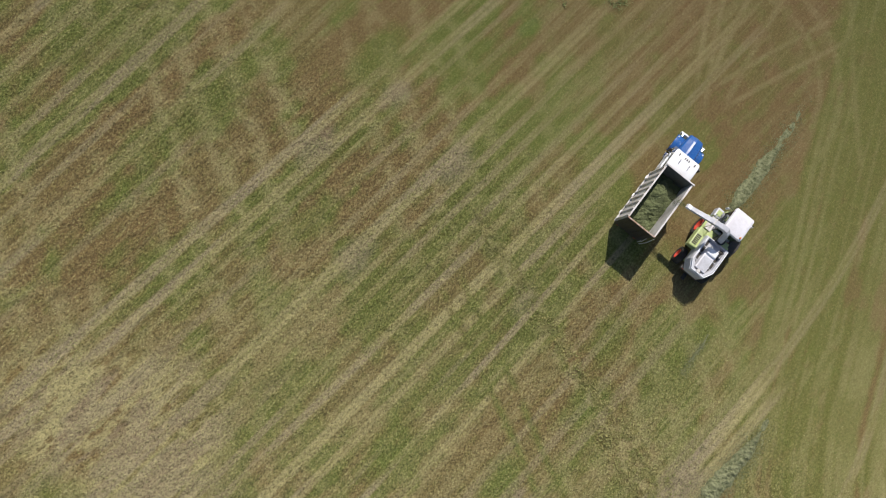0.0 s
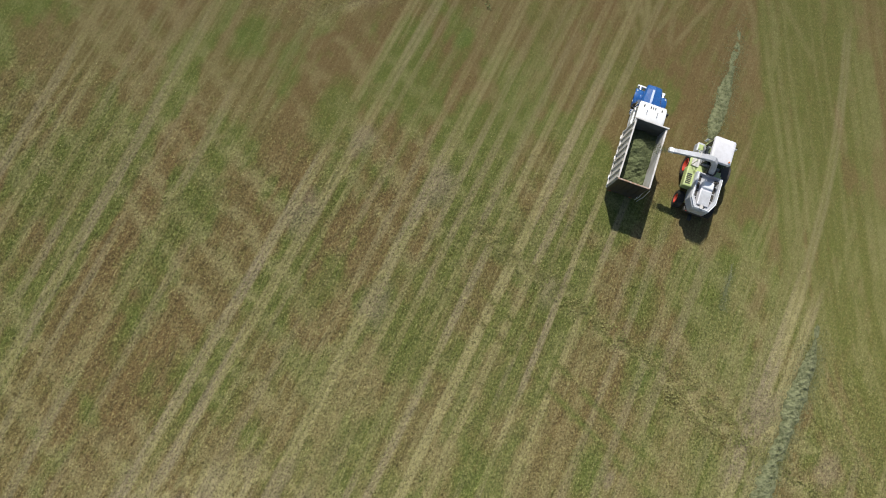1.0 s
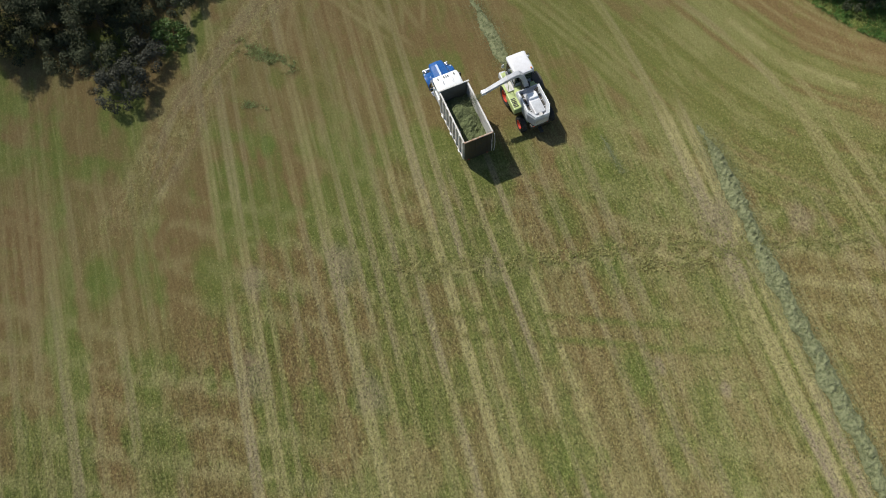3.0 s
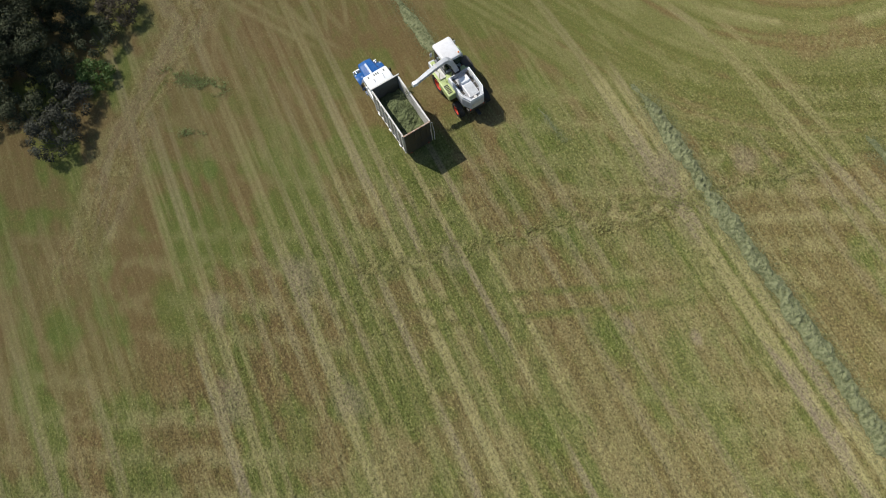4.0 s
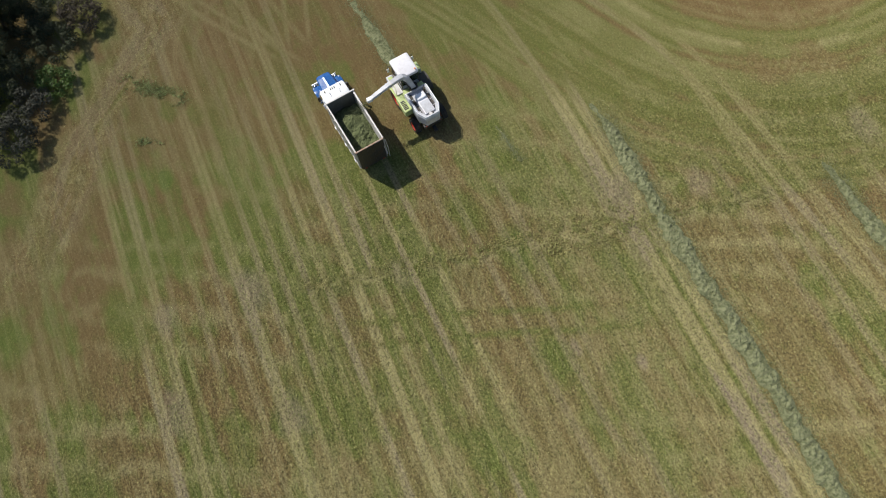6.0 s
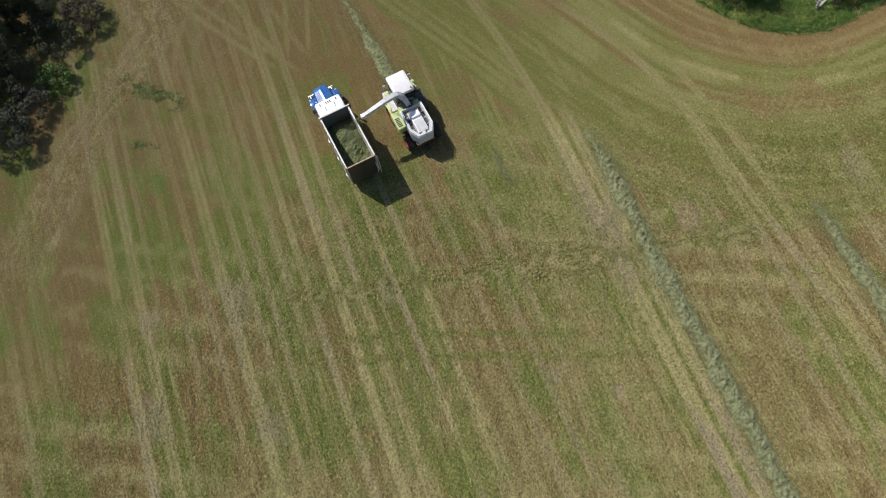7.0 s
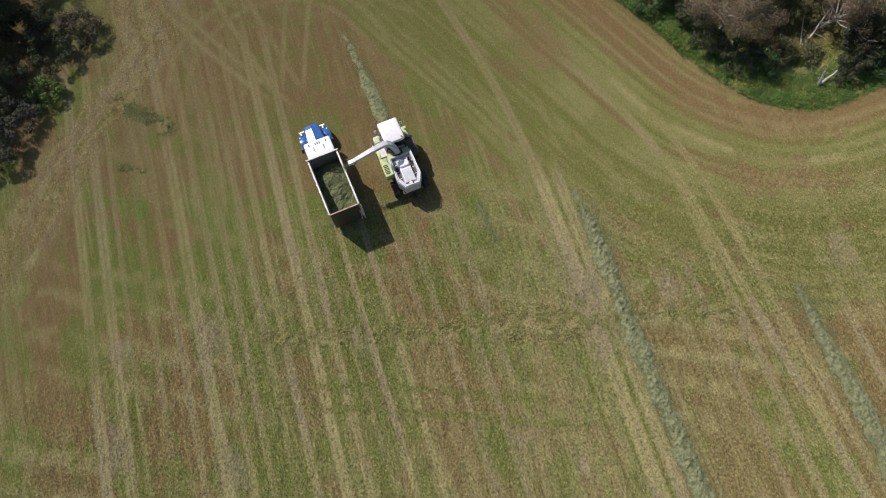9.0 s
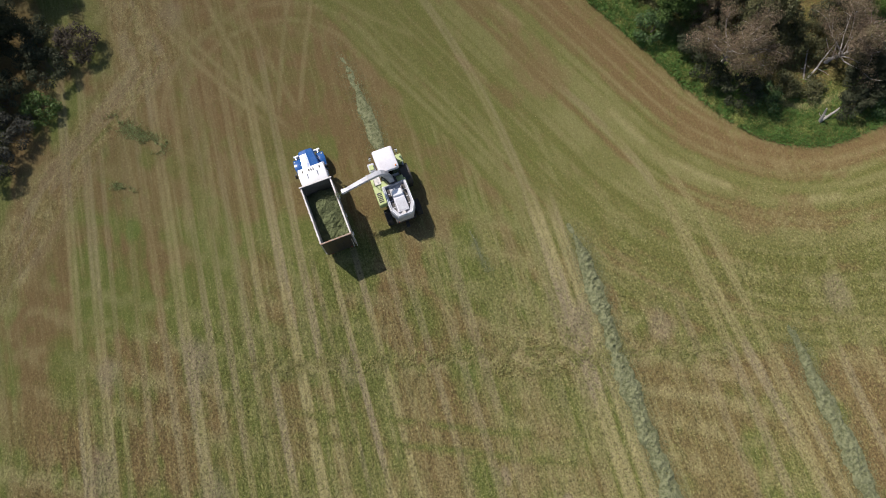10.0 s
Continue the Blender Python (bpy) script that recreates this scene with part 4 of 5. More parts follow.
    part("lift_ram", rod(bmesh.new(), (-0.3, 3.0, 2.5), path[4] - Vector((0, 0, 0.2)), 0.05), DARK, spout)
    # rear: hitch and lamps
    part("hitch", slab((-0.14, -0.35, 0.6), (0.14, 0.5, 0.75), 0.02), DARK, t)
    part("counterweight", slab((-0.85, 0.1, 0.95), (0.85, 0.5, 1.35), 0.05), DARK, t)
    for s in (-1, 1):
        part("tail_lamp", slab((s * 0.62 - 0.06, 0.09, 1.3), (s * 0.62 + 0.06, 0.15, 1.38), 0.015), RED, t, "red tail lamp")
    return t


harvester = build_harvester()


def build_jet():
    """Chopped grass in flight from the spout's flap down to the heap: loose flakes along a falling arc."""
    rng = np.random.default_rng(77)
    n = 2600
    s = rng.uniform(0, 1, n) ** 0.85
    tip = harvester.matrix_world @ Vector((-4.2, 3.05, 4.30))
    end = truck.matrix_world @ Vector((0.0, 3.3, 2.75))
    mid = np.array(tip) * (1 - s)[:, None] + np.array(end) * s[:, None]
    mid[:, 2] += 0.5 * s * (1 - s)
    p = mid + rng.normal(0, 1, (n, 3)) * (0.07 + 0.32 * s)[:, None]
    nrm = rng.normal(size=(n, 3))
    nrm /= np.linalg.norm(nrm, axis=1)[:, None]
    ob = leaf_mesh("flying_chopped_grass", p, nrm, rng.uniform(0.012, 0.035, n), FODDER, 0.4)
    return tagged(ob, "thin jet of chopped green grass from spout to box", "fodder", kind="stuff")


# ---- plants: trees with limbs and leaf clumps, shrubs, bank grass and rows of cut crop ----
def leaf_mesh(name, centres, normals, sizes, mat, slim=0.5):
    """One mesh of many small four-cornered leaves."""
    n = len(centres)
    ref = np.random.default_rng(n).normal(size=(n, 3))
    a = np.cross(normals, ref)
    a /= np.linalg.norm(a, axis=1)[:, None] + 1e-9
    b = np.cross(normals, a)
    b /= np.linalg.norm(b, axis=1)[:, None] + 1e-9
    s = sizes[:, None]
    fold = normals * s * 0.18
    co = np.stack([centres - a * s, centres - b * s * slim + fold, centres + a * s, centres + b * s * slim + fold], 1).reshape(-1, 3)
    me = bpy.data.meshes.new(name)
    me.vertices.add(4 * n)
    me.vertices.foreach_set("co", co.ravel())
    me.loops.add(4 * n)
    me.loops.foreach_set("vertex_index", np.arange(4 * n))
    me.polygons.add(n)
    me.polygons.foreach_set("loop_start", np.arange(0, 4 * n, 4))
    me.update(calc_edges=True)
    me.materials.append(mat)
    return new(name, me)


def limb(bm, points, r0, r1, n=6):
    """A tapered limb along points."""
    rings = []
    for k, p in enumerate(points):
        way = (points[min(k + 1, len(points) - 1)] - points[max(k - 1, 0)]).normalized()
        side = way.orthogonal().normalized()
        up = way.cross(side)
        r = r0 + (r1 - r0) * k / (len(points) - 1)
        rings.append([bm.verts.new(p + side * r * math.cos(a) + up * r * math.sin(a)) for a in (2 * math.pi * q / n for q in range(n))])
    for a, b in zip(rings, rings[1:]):
        for q in range(n):
            bm.faces.new((a[q], a[(q + 1) % n], b[(q + 1) % n], b[q]))
    bm.faces.new(rings[0])
    bm.faces.new(rings[-1])


def grow(start, way, length, rng, steps=5, bend=0.28, lift=0.1):
    pts, p, d = [start.copy()], start.copy(), way.normalized()
    for _ in range(steps):
        d = (d + Vector(rng.normal(0, bend, 3)) + Vector((0, 0, lift))).normalized()
        p = p + d * length / steps
        pts.append(p.copy())
    return pts


def tree(name, at, height, spread, bark, leaves, label, seed, density=1.0, thin=0.0, low=0.25, leaf=0.085):
    """A trunk, limbs and twigs in one mesh and a crown of leaf clumps at the twigs' ends."""
    rng = np.random.default_rng(seed)
    t = thing(name, (*at, 0), float(rng.uniform(0, 360)), label, "tree", "trees at the paddock edge")
    bm = bmesh.new()
    trunk = grow(Vector((0, 0, -0.1)), Vector(rng.normal(0, 0.12, 3)) + Vector((0, 0, 1)), height * 0.62, rng, 6, 0.10, 0.1)
    limb(bm, trunk, 0.028 * height, 0.012 * height, 8)
    clumps = []
    for k in range(int(9 + spread * 1.6)):
        f = low + (0.98 - low) * (k + rng.uniform(0, 1)) / (9 + spread * 1.6)
        i = min(int(f * 6), 5)
        base = trunk[i].lerp(trunk[i + 1], f * 6 - i)
        a = k * 2.4 + rng.uniform(-0.5, 0.5)
        rise = rng.uniform(0.1, 0.5) + 0.9 * f
        reach = spread * (1.05 - 0.45 * f) * rng.uniform(0.65, 1.1)
        pts = grow(base, Vector((math.cos(a), math.sin(a), rise)), reach * 1.08, rng)
        limb(bm, pts, 0.011 * height, 0.004 * height, 6)
        for q in range(4):
            j = 2 + q % 4
            out = grow(pts[min(j, 5)], (pts[min(j, 5)] - pts[j - 1]) + Vector(rng.normal(0, 0.55, 3)), reach * rng.uniform(0.25, 0.5), rng, 3)
            limb(bm, out, 0.005 * height, 0.0018 * height, 4)
            if rng.uniform() > thin:
                clumps.append((out[-1], rng.uniform(0.45, 0.95) * (0.55 + 0.12 * spread)))
                clumps.append((out[1], rng.uniform(0.35, 0.7) * (0.55 + 0.12 * spread)))
        if rng.uniform() > thin:
            clumps.append((pts[-1], rng.uniform(0.5, 0.95) * (0.55 + 0.12 * spread)))
    part("trunk", bm, bark, t, "forked trunk with bare limbs", smooth=True)
    cs, ns, ss = [], [], []
    for c, r in clumps:
        n = int(125 * density * (r / 0.6) ** 2)
        v = rng.normal(size=(n, 3))
        v /= np.linalg.norm(v, axis=1)[:, None]
        rad = r * rng.uniform(0.35, 1.0, n) ** 0.6
        p = np.array(c) + v * rad[:, None] * np.array([1.0, 1.0, 0.75])
        cs.append(p)
        ns.append(v + rng.normal(0, 0.7, (n, 3)) + np.array([0, 0, 0.35]))
        ss.append(rng.uniform(0.6, 1.4, n) * leaf)
    cs, ns, ss = np.concatenate(cs), np.concatenate(ns), np.concatenate(ss)
    cs[:, 2] = np.maximum(cs[:, 2], 0.08)
    ns /= np.linalg.norm(ns, axis=1)[:, None]
    crown = leaf_mesh("crown", cs, ns, ss, leaves)
    crown.parent = t
    return t


def shrub(name, at, radius, height, leaves, label, seed, leaf=0.08, density=1.0):
    """Several stems from the ground with leaf clumps in an uneven mound."""
    rng = np.random.default_rng(seed)
    t = thing(name, (*at, 0), 0, label, "shrub", "shrubs at the paddock edge")
    cs, ns, ss = [], [], []
    for k in range(int(10 + radius * 6)):
        a = k * 2.4
        d = radius * math.sqrt(rng.uniform(0.02, 1))
        top = Vector((d * math.cos(a), d * math.sin(a), height * (1.0 - 0.55 * (d / radius) ** 2) * rng.uniform(0.6, 1.05)))
        foot = Vector((top.x * 0.3, top.y * 0.3, -0.05))
        bm = bmesh.new()
        limb(bm, [foot, foot.lerp(top, 0.5) + Vector(rng.normal(0, 0.08, 3)), top], 0.03, 0.008, 5)
        part("stem", bm, BARK_DARK, t)
        r = rng.uniform(0.35, 0.65) * min(1.2, 0.5 + 0.25 * radius)
        n = int(200 * density * (r / 0.5) ** 2)
        v = rng.normal(size=(n, 3))
        v /= np.linalg.norm(v, axis=1)[:, None]
        p = np.array(top) + v * (r * rng.uniform(0.4, 1.0, n) ** 0.6)[:, None]
        p[:, 2] = np.maximum(p[:, 2], 0.05)
        cs.append(p)
        ns.append(v + rng.normal(0, 0.6, (n, 3)) + np.array([0, 0, 0.4]))
        ss.append(rng.uniform(0.6, 1.4, n) * leaf)
    cs, ns, ss = np.concatenate(cs), np.concatenate(ns), np.concatenate(ss)
    ns /= np.linalg.norm(ns, axis=1)[:, None]
    leaf_mesh("foliage", cs, ns, ss, leaves).parent = t
    return t


jet = build_jet()
BARK_DARK = surface("dark_bark", (0.11, 0.085, 0.065), 0.9, other=(0.20, 0.17, 0.14), scale=3, grain=30, bump=0.03)
BARK_PALE = surface("pale_bark", (0.42, 0.39, 0.35), 0.85, other=(0.26, 0.23, 0.20), scale=2.5, grain=25, bump=0.02)
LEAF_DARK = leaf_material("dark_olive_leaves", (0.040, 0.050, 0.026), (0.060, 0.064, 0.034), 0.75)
LEAF_BROWN = leaf_material("dry_brown_leaves", (0.200, 0.145, 0.100), (0.140, 0.118, 0.062), 0.8)
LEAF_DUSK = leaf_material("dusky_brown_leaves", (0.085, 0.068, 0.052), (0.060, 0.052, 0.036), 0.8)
LEAF_OLIVE = leaf_material("olive_leaves", (0.110, 0.105, 0.045), (0.075, 0.085, 0.036))
LEAF_GREEN = leaf_material("green_leaves", (0.065, 0.110, 0.028), (0.090, 0.145, 0.035))
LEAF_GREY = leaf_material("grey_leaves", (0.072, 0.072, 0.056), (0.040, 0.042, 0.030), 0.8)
LEAF_DEEP = leaf_material("deep_green_leaves", (0.050, 0.090, 0.030), (0.066, 0.118, 0.040))
GRASS = leaf_material("lush_grass", (0.078, 0.160, 0.034), (0.104, 0.186, 0.042), 0.6)
ROW = leaf_material("wilted_cut_crop", (0.205, 0.218, 0.108), (0.148, 0.162, 0.077), 0.95)
RIDGE = surface("wilted_crop_ridge", (0.185, 0.194, 0.098), 0.95, other=(0.100, 0.110, 0.050), scale=4.0, grain=16, bump=0.08, spread=(0.46, 0.60))

DARK_TREE = "dark olive tree with a dense uneven crown at the paddock edge"
BROWN_TREE = "dry brown leaved tree with thin crown and bare grey twigs"
GREEN_TREE = "mid green tree with a dense rounded crown behind the bank"
# left edge of the paddock
tree("tree", (-24.0, 45.9), 6.8, 3.4, BARK_DARK, LEAF_OLIVE, "olive brown tree at the far end of the dark row", 101, 1.1)
tree("tree", (-27.2, 40.2), 6.6, 3.6, BARK_DARK, LEAF_DARK, DARK_TREE, 102, 1.2)
tree("tree", (-30.6, 36.3), 7.0, 3.8, BARK_DARK, LEAF_DARK, DARK_TREE, 103, 1.2)
tree("tree", (-34.6, 38.0), 6.2, 3.4, BARK_DARK, LEAF_DARK, DARK_TREE, 104, 1.2)
tree("tree", (-39.6, 37.4), 6.2, 3.4, BARK_DARK, LEAF_DARK, DARK_TREE, 105, 1.0)
tree("tree", (-32.1, 42.3), 7.4, 3.8, BARK_DARK, LEAF_DARK, DARK_TREE, 106, 1.1)
tree("tree", (-38.6, 43.0), 7.2, 3.8, BARK_DARK, LEAF_OLIVE, DARK_TREE, 107, 1.0)
tree("tree", (-29.2, 49.3), 7.4, 3.8, BARK_DARK, LEAF_OLIVE, "olive brown tree at the far end of the dark row", 108, 1.0)
tree("tree", (-37.1, 49.3), 7.6, 4.0, BARK_DARK, LEAF_DARK, DARK_TREE, 109, 1.0)
shrub("shrub", (-20.5, 37.9), 1.9, 2.6, LEAF_DUSK, "dusky brown shrub leaning out of the dark row", 121)
shrub("shrub", (-23.2, 36.2), 1.8, 2.4, LEAF_DARK, "dark shrub under the olive trees", 122)
shrub("shrub", (-24.7, 32.7), 1.7, 1.5, LEAF_GREEN, "sunlit green shrub at the row's foot", 123)
shrub("shrub", (-27.2, 30.9), 1.8, 2.4, LEAF_GREY, "grey leaved shrub at the row's foot", 124)
shrub("shrub", (-29.6, 28.5), 2.2, 3.0, LEAF_GREY, "grey leaved shrub at the row's foot", 125)
shrub("shrub", (-33.8, 34.0), 2.2, 2.6, LEAF_DARK, "dark shrub under the olive trees", 126)
shrub("shrub", (-31.2, 31.3), 2.4, 3.2, LEAF_DARK, "dark shrub under the olive trees", 127)
shrub("shrub", (-27.8, 34.7), 2.4, 3.0, LEAF_DARK, "dark shrub under the olive trees", 128)
shrub("shrub", (-24.6, 39.3), 2.4, 3.0, LEAF_DARK, "dark shrub under the olive trees", 129)
shrub("shrub", (-37.0, 36.0), 2.4, 3.0, LEAF_DARK, "dark shrub under the olive trees", 130)
shrub("shrub", (-34.8, 40.6), 2.4, 3.0, LEAF_DARK, "dark shrub under the olive trees", 171)
shrub("shrub", (-29.6, 41.7), 2.4, 3.0, LEAF_DARK, "dark shrub under the olive trees", 172)
# right: the bank
tree("tree", (34.8, 19.6), 6.6, 4.6, BARK_PALE, LEAF_BROWN, BROWN_TREE, 131, 1.35, 0.22, leaf=0.058)
tree("tree", (43.6, 16.8), 6.2, 4.2, BARK_PALE, LEAF_BROWN, BROWN_TREE, 132, 1.35, 0.25, leaf=0.058)
tree("tree", (31.6, 25.6), 5.6, 2.8, BARK_DARK, LEAF_GREEN, GREEN_TREE, 133, 1.2)
tree("tree", (39.6, 21.8), 7.0, 3.8, BARK_DARK, LEAF_OLIVE, "olive tree among dry trees on the bank", 134, 1.0)
tree("tree", (37.2, 27.4), 7.2, 4.0, BARK_PALE, LEAF_BROWN, BROWN_TREE, 135, 1.2, 0.2, leaf=0.06)
tree("tree", (47.6, 22.0), 7.0, 3.8, BARK_PALE, LEAF_BROWN, BROWN_TREE, 136, 1.2, 0.2, leaf=0.06)
tree("tree", (30.6, 32.4), 6.2, 3.0, BARK_DARK, LEAF_DARK, DARK_TREE, 142, 1.1)
tree("tree", (34.6, 33.0), 7.0, 3.6, BARK_DARK, LEAF_DARK, DARK_TREE, 137, 1.1)
tree("tree", (43.4, 28.4), 7.6, 4.0, BARK_DARK, LEAF_OLIVE, "olive tree among dry trees on the bank", 138, 1.0)
tree("tree", (51.6, 16.4), 6.4, 3.4, BARK_DARK, LEAF_GREEN, GREEN_TREE, 139, 1.0)
tree("tree", (45.4, 13.9), 4.8, 2.2, BARK_DARK, LEAF_DARK, "small dark tree at the bank's corner", 143, 1.2)
tree("tree", (39.0, 35.6), 7.6, 4.0, BARK_DARK, LEAF_DARK, DARK_TREE, 140, 1.0)
tree("tree", (52.4, 27.6), 7.4, 3.8, BARK_DARK, LEAF_DARK, DARK_TREE, 141, 1.0)
# the dark shrubs here are added to stand in for the bank's shade
shrub("shrub", (34.9, 16.4), 1.7, 2.6, LEAF_DARK, "dark shrub filling in the shade on the bank", 151)
shrub("shrub", (32.9, 18.4), 1.5, 2.4, LEAF_DARK, "dark shrub filling in the shade on the bank", 181)
shrub("shrub", (36.9, 14.8), 1.3, 1.7, LEAF_DEEP, "deep green shrub filling in the shade on the bank", 182)
shrub("shrub", (44.6, 12.8), 1.7, 3.0, LEAF_DARK, "dark shrub filling in the shade on the bank", 183)
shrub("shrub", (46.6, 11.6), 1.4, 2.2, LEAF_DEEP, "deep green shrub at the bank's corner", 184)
shrub("shrub", (43.3, 11.9), 1.2, 2.2, LEAF_DARK, "dark shrub filling in the shade on the bank", 186)
shrub("shrub", (49.2, 12.6), 1.6, 2.4, LEAF_DARK, "dark shrub filling in the shade on the bank", 187)
shrub("shrub", (29.6, 24.4), 1.5, 2.2, LEAF_DEEP, "deep green shrub filling in the shade on the bank", 185)
shrub("shrub", (38.6, 15.4), 1.5, 1.6, LEAF_OLIVE, "olive shrub on the bank", 152)
shrub("shrub", (47.8, 13.4), 1.9, 2.2, LEAF_GREEN, "bright green shrub at the bank's corner", 153)
shrub("shrub", (32.6, 21.6), 1.6, 1.8, LEAF_DARK, "dark shrub filling in the shade on the bank", 154)
shrub("shrub", (29.8, 29.6), 1.8, 2.2, LEAF_DARK, "dark shrub filling in the shade on the bank", 155)
shrub("shrub", (37.6, 22.8), 2.2, 2.4, LEAF_DARK, "dark shrub filling in the shade on the bank", 157)
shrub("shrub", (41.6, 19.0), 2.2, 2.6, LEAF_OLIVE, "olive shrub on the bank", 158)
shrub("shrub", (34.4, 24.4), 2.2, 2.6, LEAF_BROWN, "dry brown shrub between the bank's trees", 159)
shrub("shrub", (45.8, 20.0), 2.2, 2.4, LEAF_DARK, "dark shrub filling in the shade on the bank", 160)
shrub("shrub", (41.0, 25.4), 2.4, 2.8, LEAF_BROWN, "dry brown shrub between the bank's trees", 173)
shrub("shrub", (35.0, 30.6), 2.4, 2.8, LEAF_DARK, "dark shrub filling in the shade on the bank", 174)
shrub("shrub", (47.6, 25.6), 2.4, 2.8, LEAF_OLIVE, "olive shrub on the bank", 175)
shrub("shrub", (41.2, 14.6), 1.2, 1.0, LEAF_OLIVE, "olive shrub on the bank", 156)


def dead_wood(name, at, ways, label, seed, r=0.14):
    rng = np.random.default_rng(seed)
    t = thing(name, (*at, 0), 0, label, "dead wood")
    for k, (way, length) in enumerate(ways):
        bm = bmesh.new()
        pts = grow(Vector((0, 0, -0.05)), Vector(way), length, rng, 5, 0.12, 0.0)
        limb(bm, pts, r * (1 - 0.2 * k), r * 0.35, 8)
        for q in (2, 3, 4):
            out = grow(pts[q], Vector(way) + Vector(rng.normal(0, 0.8, 3)), length * 0.3, rng, 3, 0.2, 0.0)
            limb(bm, out, r * 0.3, r * 0.1, 5)
        part("branch", bm, BARK_PALE, t, smooth=True)
    return t


dead_wood("dead_stump", (40.7, 11.6), (((-0.25, 0.2, 1), 1.7), ((0.75, 0.25, 0.55), 2.0)), "pale forked dead stump on the grassy bank", 161, 0.17)
dead_wood("fallen_branch", (41.0, 15.6), (((0.9, 0.5, 0.28), 4.2), ((0.5, 0.9, 0.35), 3.0)), "bleached fallen branch beside dry trees", 162, 0.11)
dead_wood("fallen_branch", (46.6, 11.8), (((0.95, 0.35, 0.06), 3.6),), "bleached fallen branch at the bank's edge", 163, 0.10)
dead_wood("fallen_branch", (47.2, 17.8), (((0.7, -0.4, 0.9), 3.4), ((0.9, 0.1, 0.7), 3.0)), "bleached bare branch between dry trees", 164, 0.08)


def grass_blades(name, xs, ys, tall, seed, mat, label, lean=0.5):
    """Tufts of a few narrow blades each, in one mesh."""
    rng = np.random.default_rng(seed)
    n = len(xs)
    a = rng.uniform(0, 2 * math.pi, n)
    h = tall * rng.uniform(0.5, 1.2, n)
    w = rng.uniform(0.014, 0.034, n)
    foot = np.stack([xs, ys, np.full(n, 0.02)], 1)
    side = np.stack([np.cos(a), np.sin(a), np.zeros(n)], 1) * w[:, None]
    tip = np.stack([rng.normal(0, lean, n) * h, rng.normal(0, lean, n) * h, h], 1)
    co = np.stack([foot - side, foot + side, foot + tip * 0.6 + side * 0.7, foot + tip], 1).reshape(-1, 3)
    me = bpy.data.meshes.new(name)
    me.vertices.add(4 * n)
    me.vertices.foreach_set("co", co.ravel())
    me.loops.add(4 * n)
    me.loops.foreach_set("vertex_index", np.arange(4 * n))
    me.polygons.add(n)
    me.polygons.foreach_set("loop_start", np.arange(0, 4 * n, 4))
    me.update(calc_edges=True)
    me.materials.append(mat)
    return tagged(new(name, me), label, "grass", kind="stuff")


def bank_grass():
    rng = np.random.default_rng(7)
    n = 280000
    x, y = rng.uniform(20, 54, n), rng.uniform(8, 46, n)
    e = bank_edge(x, y)
    keep = (e > -0.15) & (rng.uniform(0, 1, n) < np.where(e < 4.5, 1.0, 0.12)) & (fbm(x * 0.8, y * 0.8, 95, 3) > 0.30)
    keep &= (np.abs(e - 3.9 - 0.5 * (fbm(x * 0.3, y * 0.3, 96, 2) - 0.5)) > 0.28) | (rng.uniform(0, 1, n) < 0.12)
    return grass_blades("bank_grass", x[keep], y[keep], 0.32, 8, GRASS, "lush tall green grass along the bank", 0.85)


bank_grass()


def crop_row(name, label, y0, y1, line, width, tall, seed, fade=0.0, stems=520):
    """A raked row of wilted cut crop: a lumpy ridge with loose stems over it."""
    rng = np.random.default_rng(seed)
    t = thing(name, (0, 0, 0), 0, label, "crop row", kind="stuff")
    ny, nx = int((y1 - y0) / 0.08), 22
    v, q = np.meshgrid(np.linspace(y0, y1, ny), np.linspace(-1, 1, nx), indexing="ij")
    wide = width * (0.30 + 0.75 * fbm(v * 0.9, q * 0 + seed, 3, 4))
    wide = wide * (0.35 + 0.65 * ramp(v, y0, y0 + 2.5) * ramp(v, y1 - 1, y1 - 4 - fade))
    x = line(v) + q * wide / 2 + 0.35 * (fbm(v * 0.6, q * 0 + 5, seed, 3) - 0.5)
    ends = ramp(v, y0, y0 + 1.5) * ramp(v, y1, y1 - 1.5 - fade)
    z = ends * tall * (1 - q ** 2) * (0.10 + 1.8 * fbm(x * 3.4, v * 3.4, seed + 1, 3)) + 0.10 * (fbm(x * 6, v * 6, seed + 2, 2) - 0.5) * 0.6 * ends * (1 - q ** 4)
    z = np.where(np.abs(q) > 0.99, -0.08, z - 0.03 * (1 - ends))
    co = np.stack([x, v, z], 2).reshape(-1, 3)
    i = (np.arange(ny - 1)[:, None] * nx + np.arange(nx - 1)[None, :]).ravel()
    me = bpy.data.meshes.new("ridge")
    me.from_pydata(co.tolist(), [], np.stack([i, i + 1, i + nx + 1, i + nx], 1).tolist())
    me.materials.append(RIDGE)
    new("ridge", me).parent = t
    n = int((y1 - y0) * stems)
    sv = rng.uniform(y0, y1, n)
    sx = line(sv) + rng.normal(0, width * 0.30, n)
    keep = rng.uniform(0, 1, n) < ramp(sv, y1, y1 - 1 - fade) * 0.97 + 0.03
    sv, sx = sv[keep], sx[keep]
    n = len(sv)
    sz = 0.03 + tall * 0.75 * np.exp(-((sx - line(sv)) / (width * 0.33)) ** 2) * rng.uniform(0.5, 1.2, n)
    nrm = rng.normal(0, 0.55, (n, 3)) + np.array([0, 0, 1.0])
    nrm /= np.linalg.norm(nrm, axis=1)[:, None]
    leaf_mesh("loose_stems", np.stack([sx, sv, sz], 1), nrm, rng.uniform(0.025, 0.075, n), ROW, 0.4).parent = t
    return t


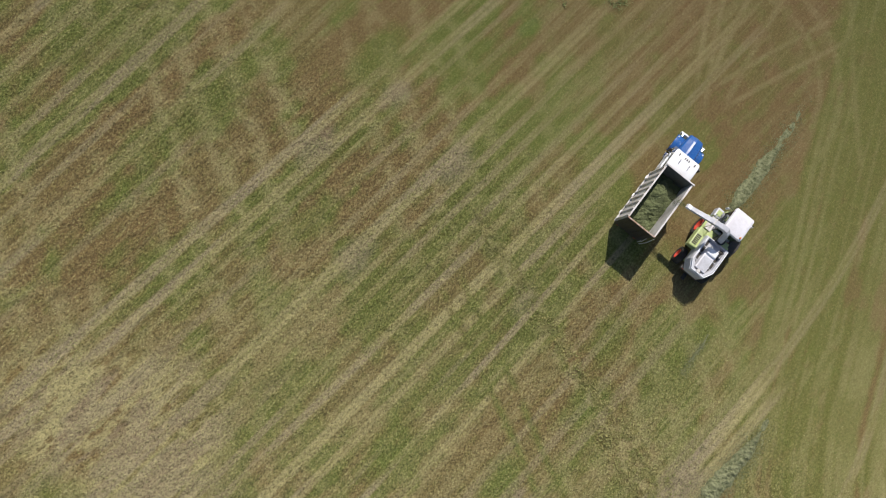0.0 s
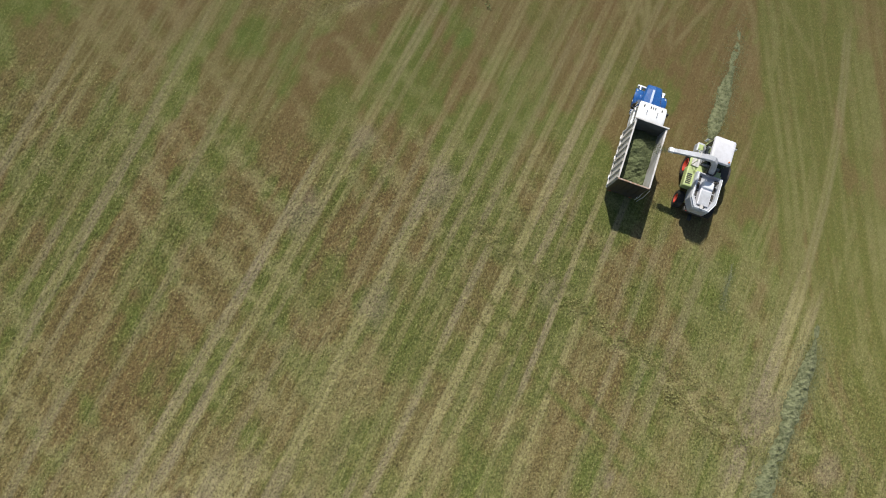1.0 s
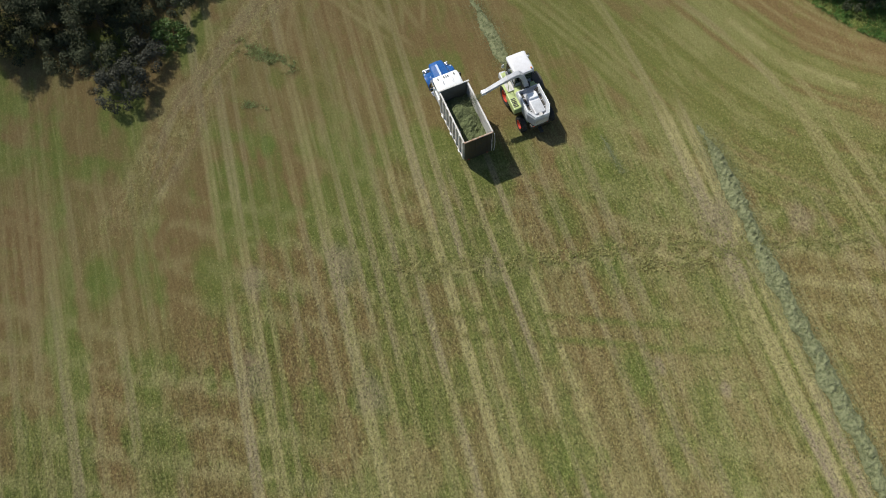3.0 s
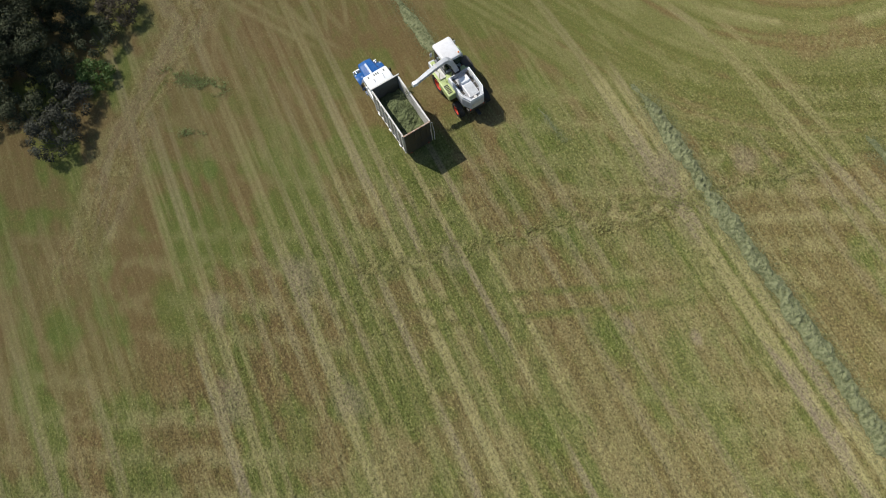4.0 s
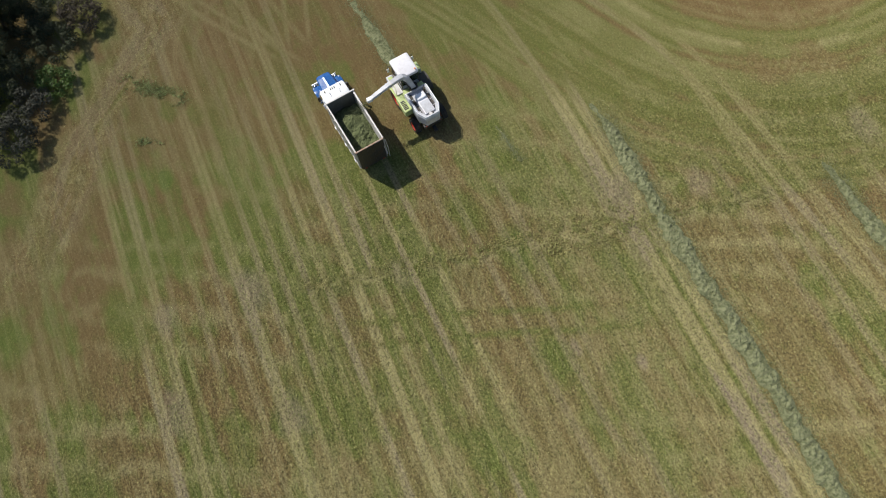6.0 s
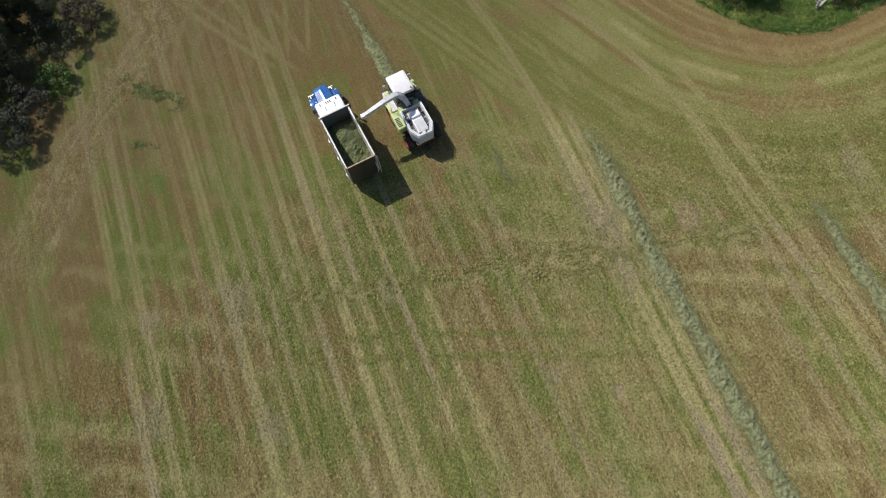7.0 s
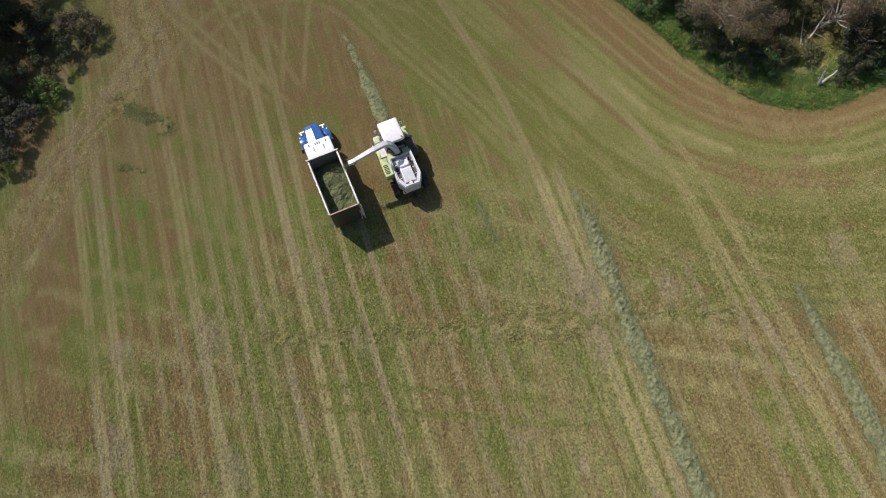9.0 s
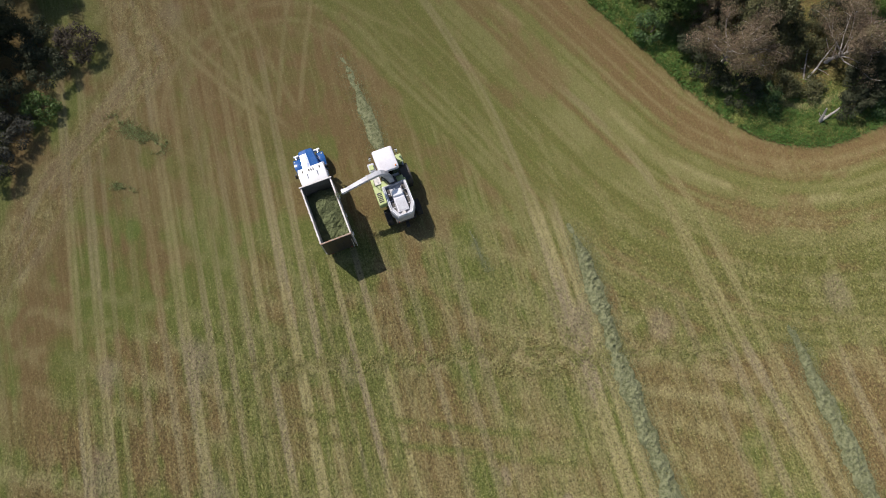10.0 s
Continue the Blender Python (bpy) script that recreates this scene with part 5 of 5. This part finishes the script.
crop_row("crop_row", "long raked row of wilted grey green crop on stubble", -34, 9.5, lambda y: 16.55 + 0.12 * np.sin(y * 0.3), 2.3, 0.24, 201, 2)
crop_row("crop_row", "raked row of wilted crop ahead of the harvester", 19.4, 33.0, lambda y: 3.1 - 0.0075 * (y - 19) ** 2, 1.8, 0.09, 202, 8, 300)
crop_row("crop_row", "short raked row of wilted crop near the paddock edge", -32, -3.5, lambda y: 30.7 + 0.15 * np.sin(y * 0.3), 2.2, 0.20, 203, 2)
crop_row("crop_row", "short remnant of a raked crop row on brown stubble", 7.2, 11.6, lambda y: 8.5 - 0.12 * (y - 9), 0.7, 0.04, 204, 2, 260)


# ---- loose stems and regrowth on the stubble, thickest where the ground is dry or green ----
def stubble(name, count, seed, mat, pick, base, label, size):
    rng = np.random.default_rng(seed)
    x, y = rng.uniform(-46, 46, count), rng.uniform(-33, 46, count)
    i = np.clip(np.searchsorted(MASKS["gx"], x), 0, len(MASKS["gx"]) - 1)
    j = np.clip(np.searchsorted(MASKS["gy"], y), 0, len(MASKS["gy"]) - 1)
    keep = (rng.uniform(0, 1, count) < base + (1 - base) * MASKS[pick][j, i] ** 0.8) & (bank_edge(x, y) < 0.1) & (rng.uniform(0, 1, count) > 0.99 * MASKS["calm"][j, i])
    x, y = x[keep], y[keep]
    n = len(x)
    nrm = rng.normal(0, 1.0, (n, 3)) + np.array([0, 0, 0.45])
    nrm /= np.linalg.norm(nrm, axis=1)[:, None]
    ob = leaf_mesh(name, np.stack([x, y, rng.uniform(0.02, 0.11, n)], 1), nrm, rng.uniform(0.6, 1.6, n) * size, mat, 0.5)
    return tagged(ob, label, "stubble", kind="stuff")


STRAW_BITS = leaf_material("straw_bits", (0.40, 0.365, 0.175), (0.32, 0.305, 0.130), 0.8)
GREEN_BITS = leaf_material("regrowth", (0.155, 0.190, 0.045), (0.200, 0.220, 0.066), 0.7)
stubble("loose_straw", 520000, 301, STRAW_BITS, "dry", 0.05, "pale chopped straw scattered over the mown paddock", 0.034)
stubble("grass_regrowth", 330000, 302, GREEN_BITS, "green", 0.03, "short green regrowth between the stubble rows", 0.044)


# ---- weeds left standing at the turn of the rows, and yellowing clippings strewn across them ----
WEED = leaf_material("blue_green_weeds", (0.190, 0.225, 0.088), (0.220, 0.245, 0.100), 0.8)
CLIPPINGS = leaf_material("yellowing_clippings", (0.300, 0.270, 0.110), (0.190, 0.200, 0.066), 0.9)


def weeds(at, to, spread, count, seed):
    rng = np.random.default_rng(seed)
    f = rng.uniform(0, 1, count)
    x = at[0] + (to[0] - at[0]) * f + rng.normal(0, spread, count)
    y = at[1] + (to[1] - at[1]) * f + rng.normal(0, spread, count)
    keep = fbm(x * 1.6, y * 1.6, seed, 3) > 0.46
    return grass_blades("weed_patch", x[keep], y[keep], 0.15, seed, WEED, "low patch of blue green weeds on the headland", 0.9)


weeds((-19.2, 30.4), (-15.0, 26.0), 0.42, 3000, 401)
weeds((-19.9, 24.0), (-18.3, 22.6), 0.24, 800, 402)


def clippings():
    rng = np.random.default_rng(403)
    n = 11000
    x = np.where(rng.uniform(0, 1, n) < 0.7, rng.uniform(-12, 25, n), rng.normal(10.5, 2.8, n))
    y = 2.2 - 0.26 * x + rng.normal(0, 0.45, n) + np.where(np.abs(x - 10.5) < 5, rng.normal(0, 1.0, n), 0)
    keep = fbm(x * 1.5, y * 1.5, 82, 3) + 0.25 * (fbm(x * 0.4, y * 0.4, 83, 2) - 0.5) > 0.47
    x, y = x[keep], y[keep]
    n = len(x)
    nrm = rng.normal(0, 0.8, (n, 3)) + np.array([0, 0, 0.8])
    nrm /= np.linalg.norm(nrm, axis=1)[:, None]
    ob = leaf_mesh("loose_clippings", np.stack([x, y, rng.uniform(0.03, 0.13, n)], 1), nrm, rng.uniform(0.04, 0.11, n), CLIPPINGS, 0.5)
    return tagged(ob, "yellowing grass clippings strewn in a belt across the rows", "clippings", kind="stuff")


clippings()
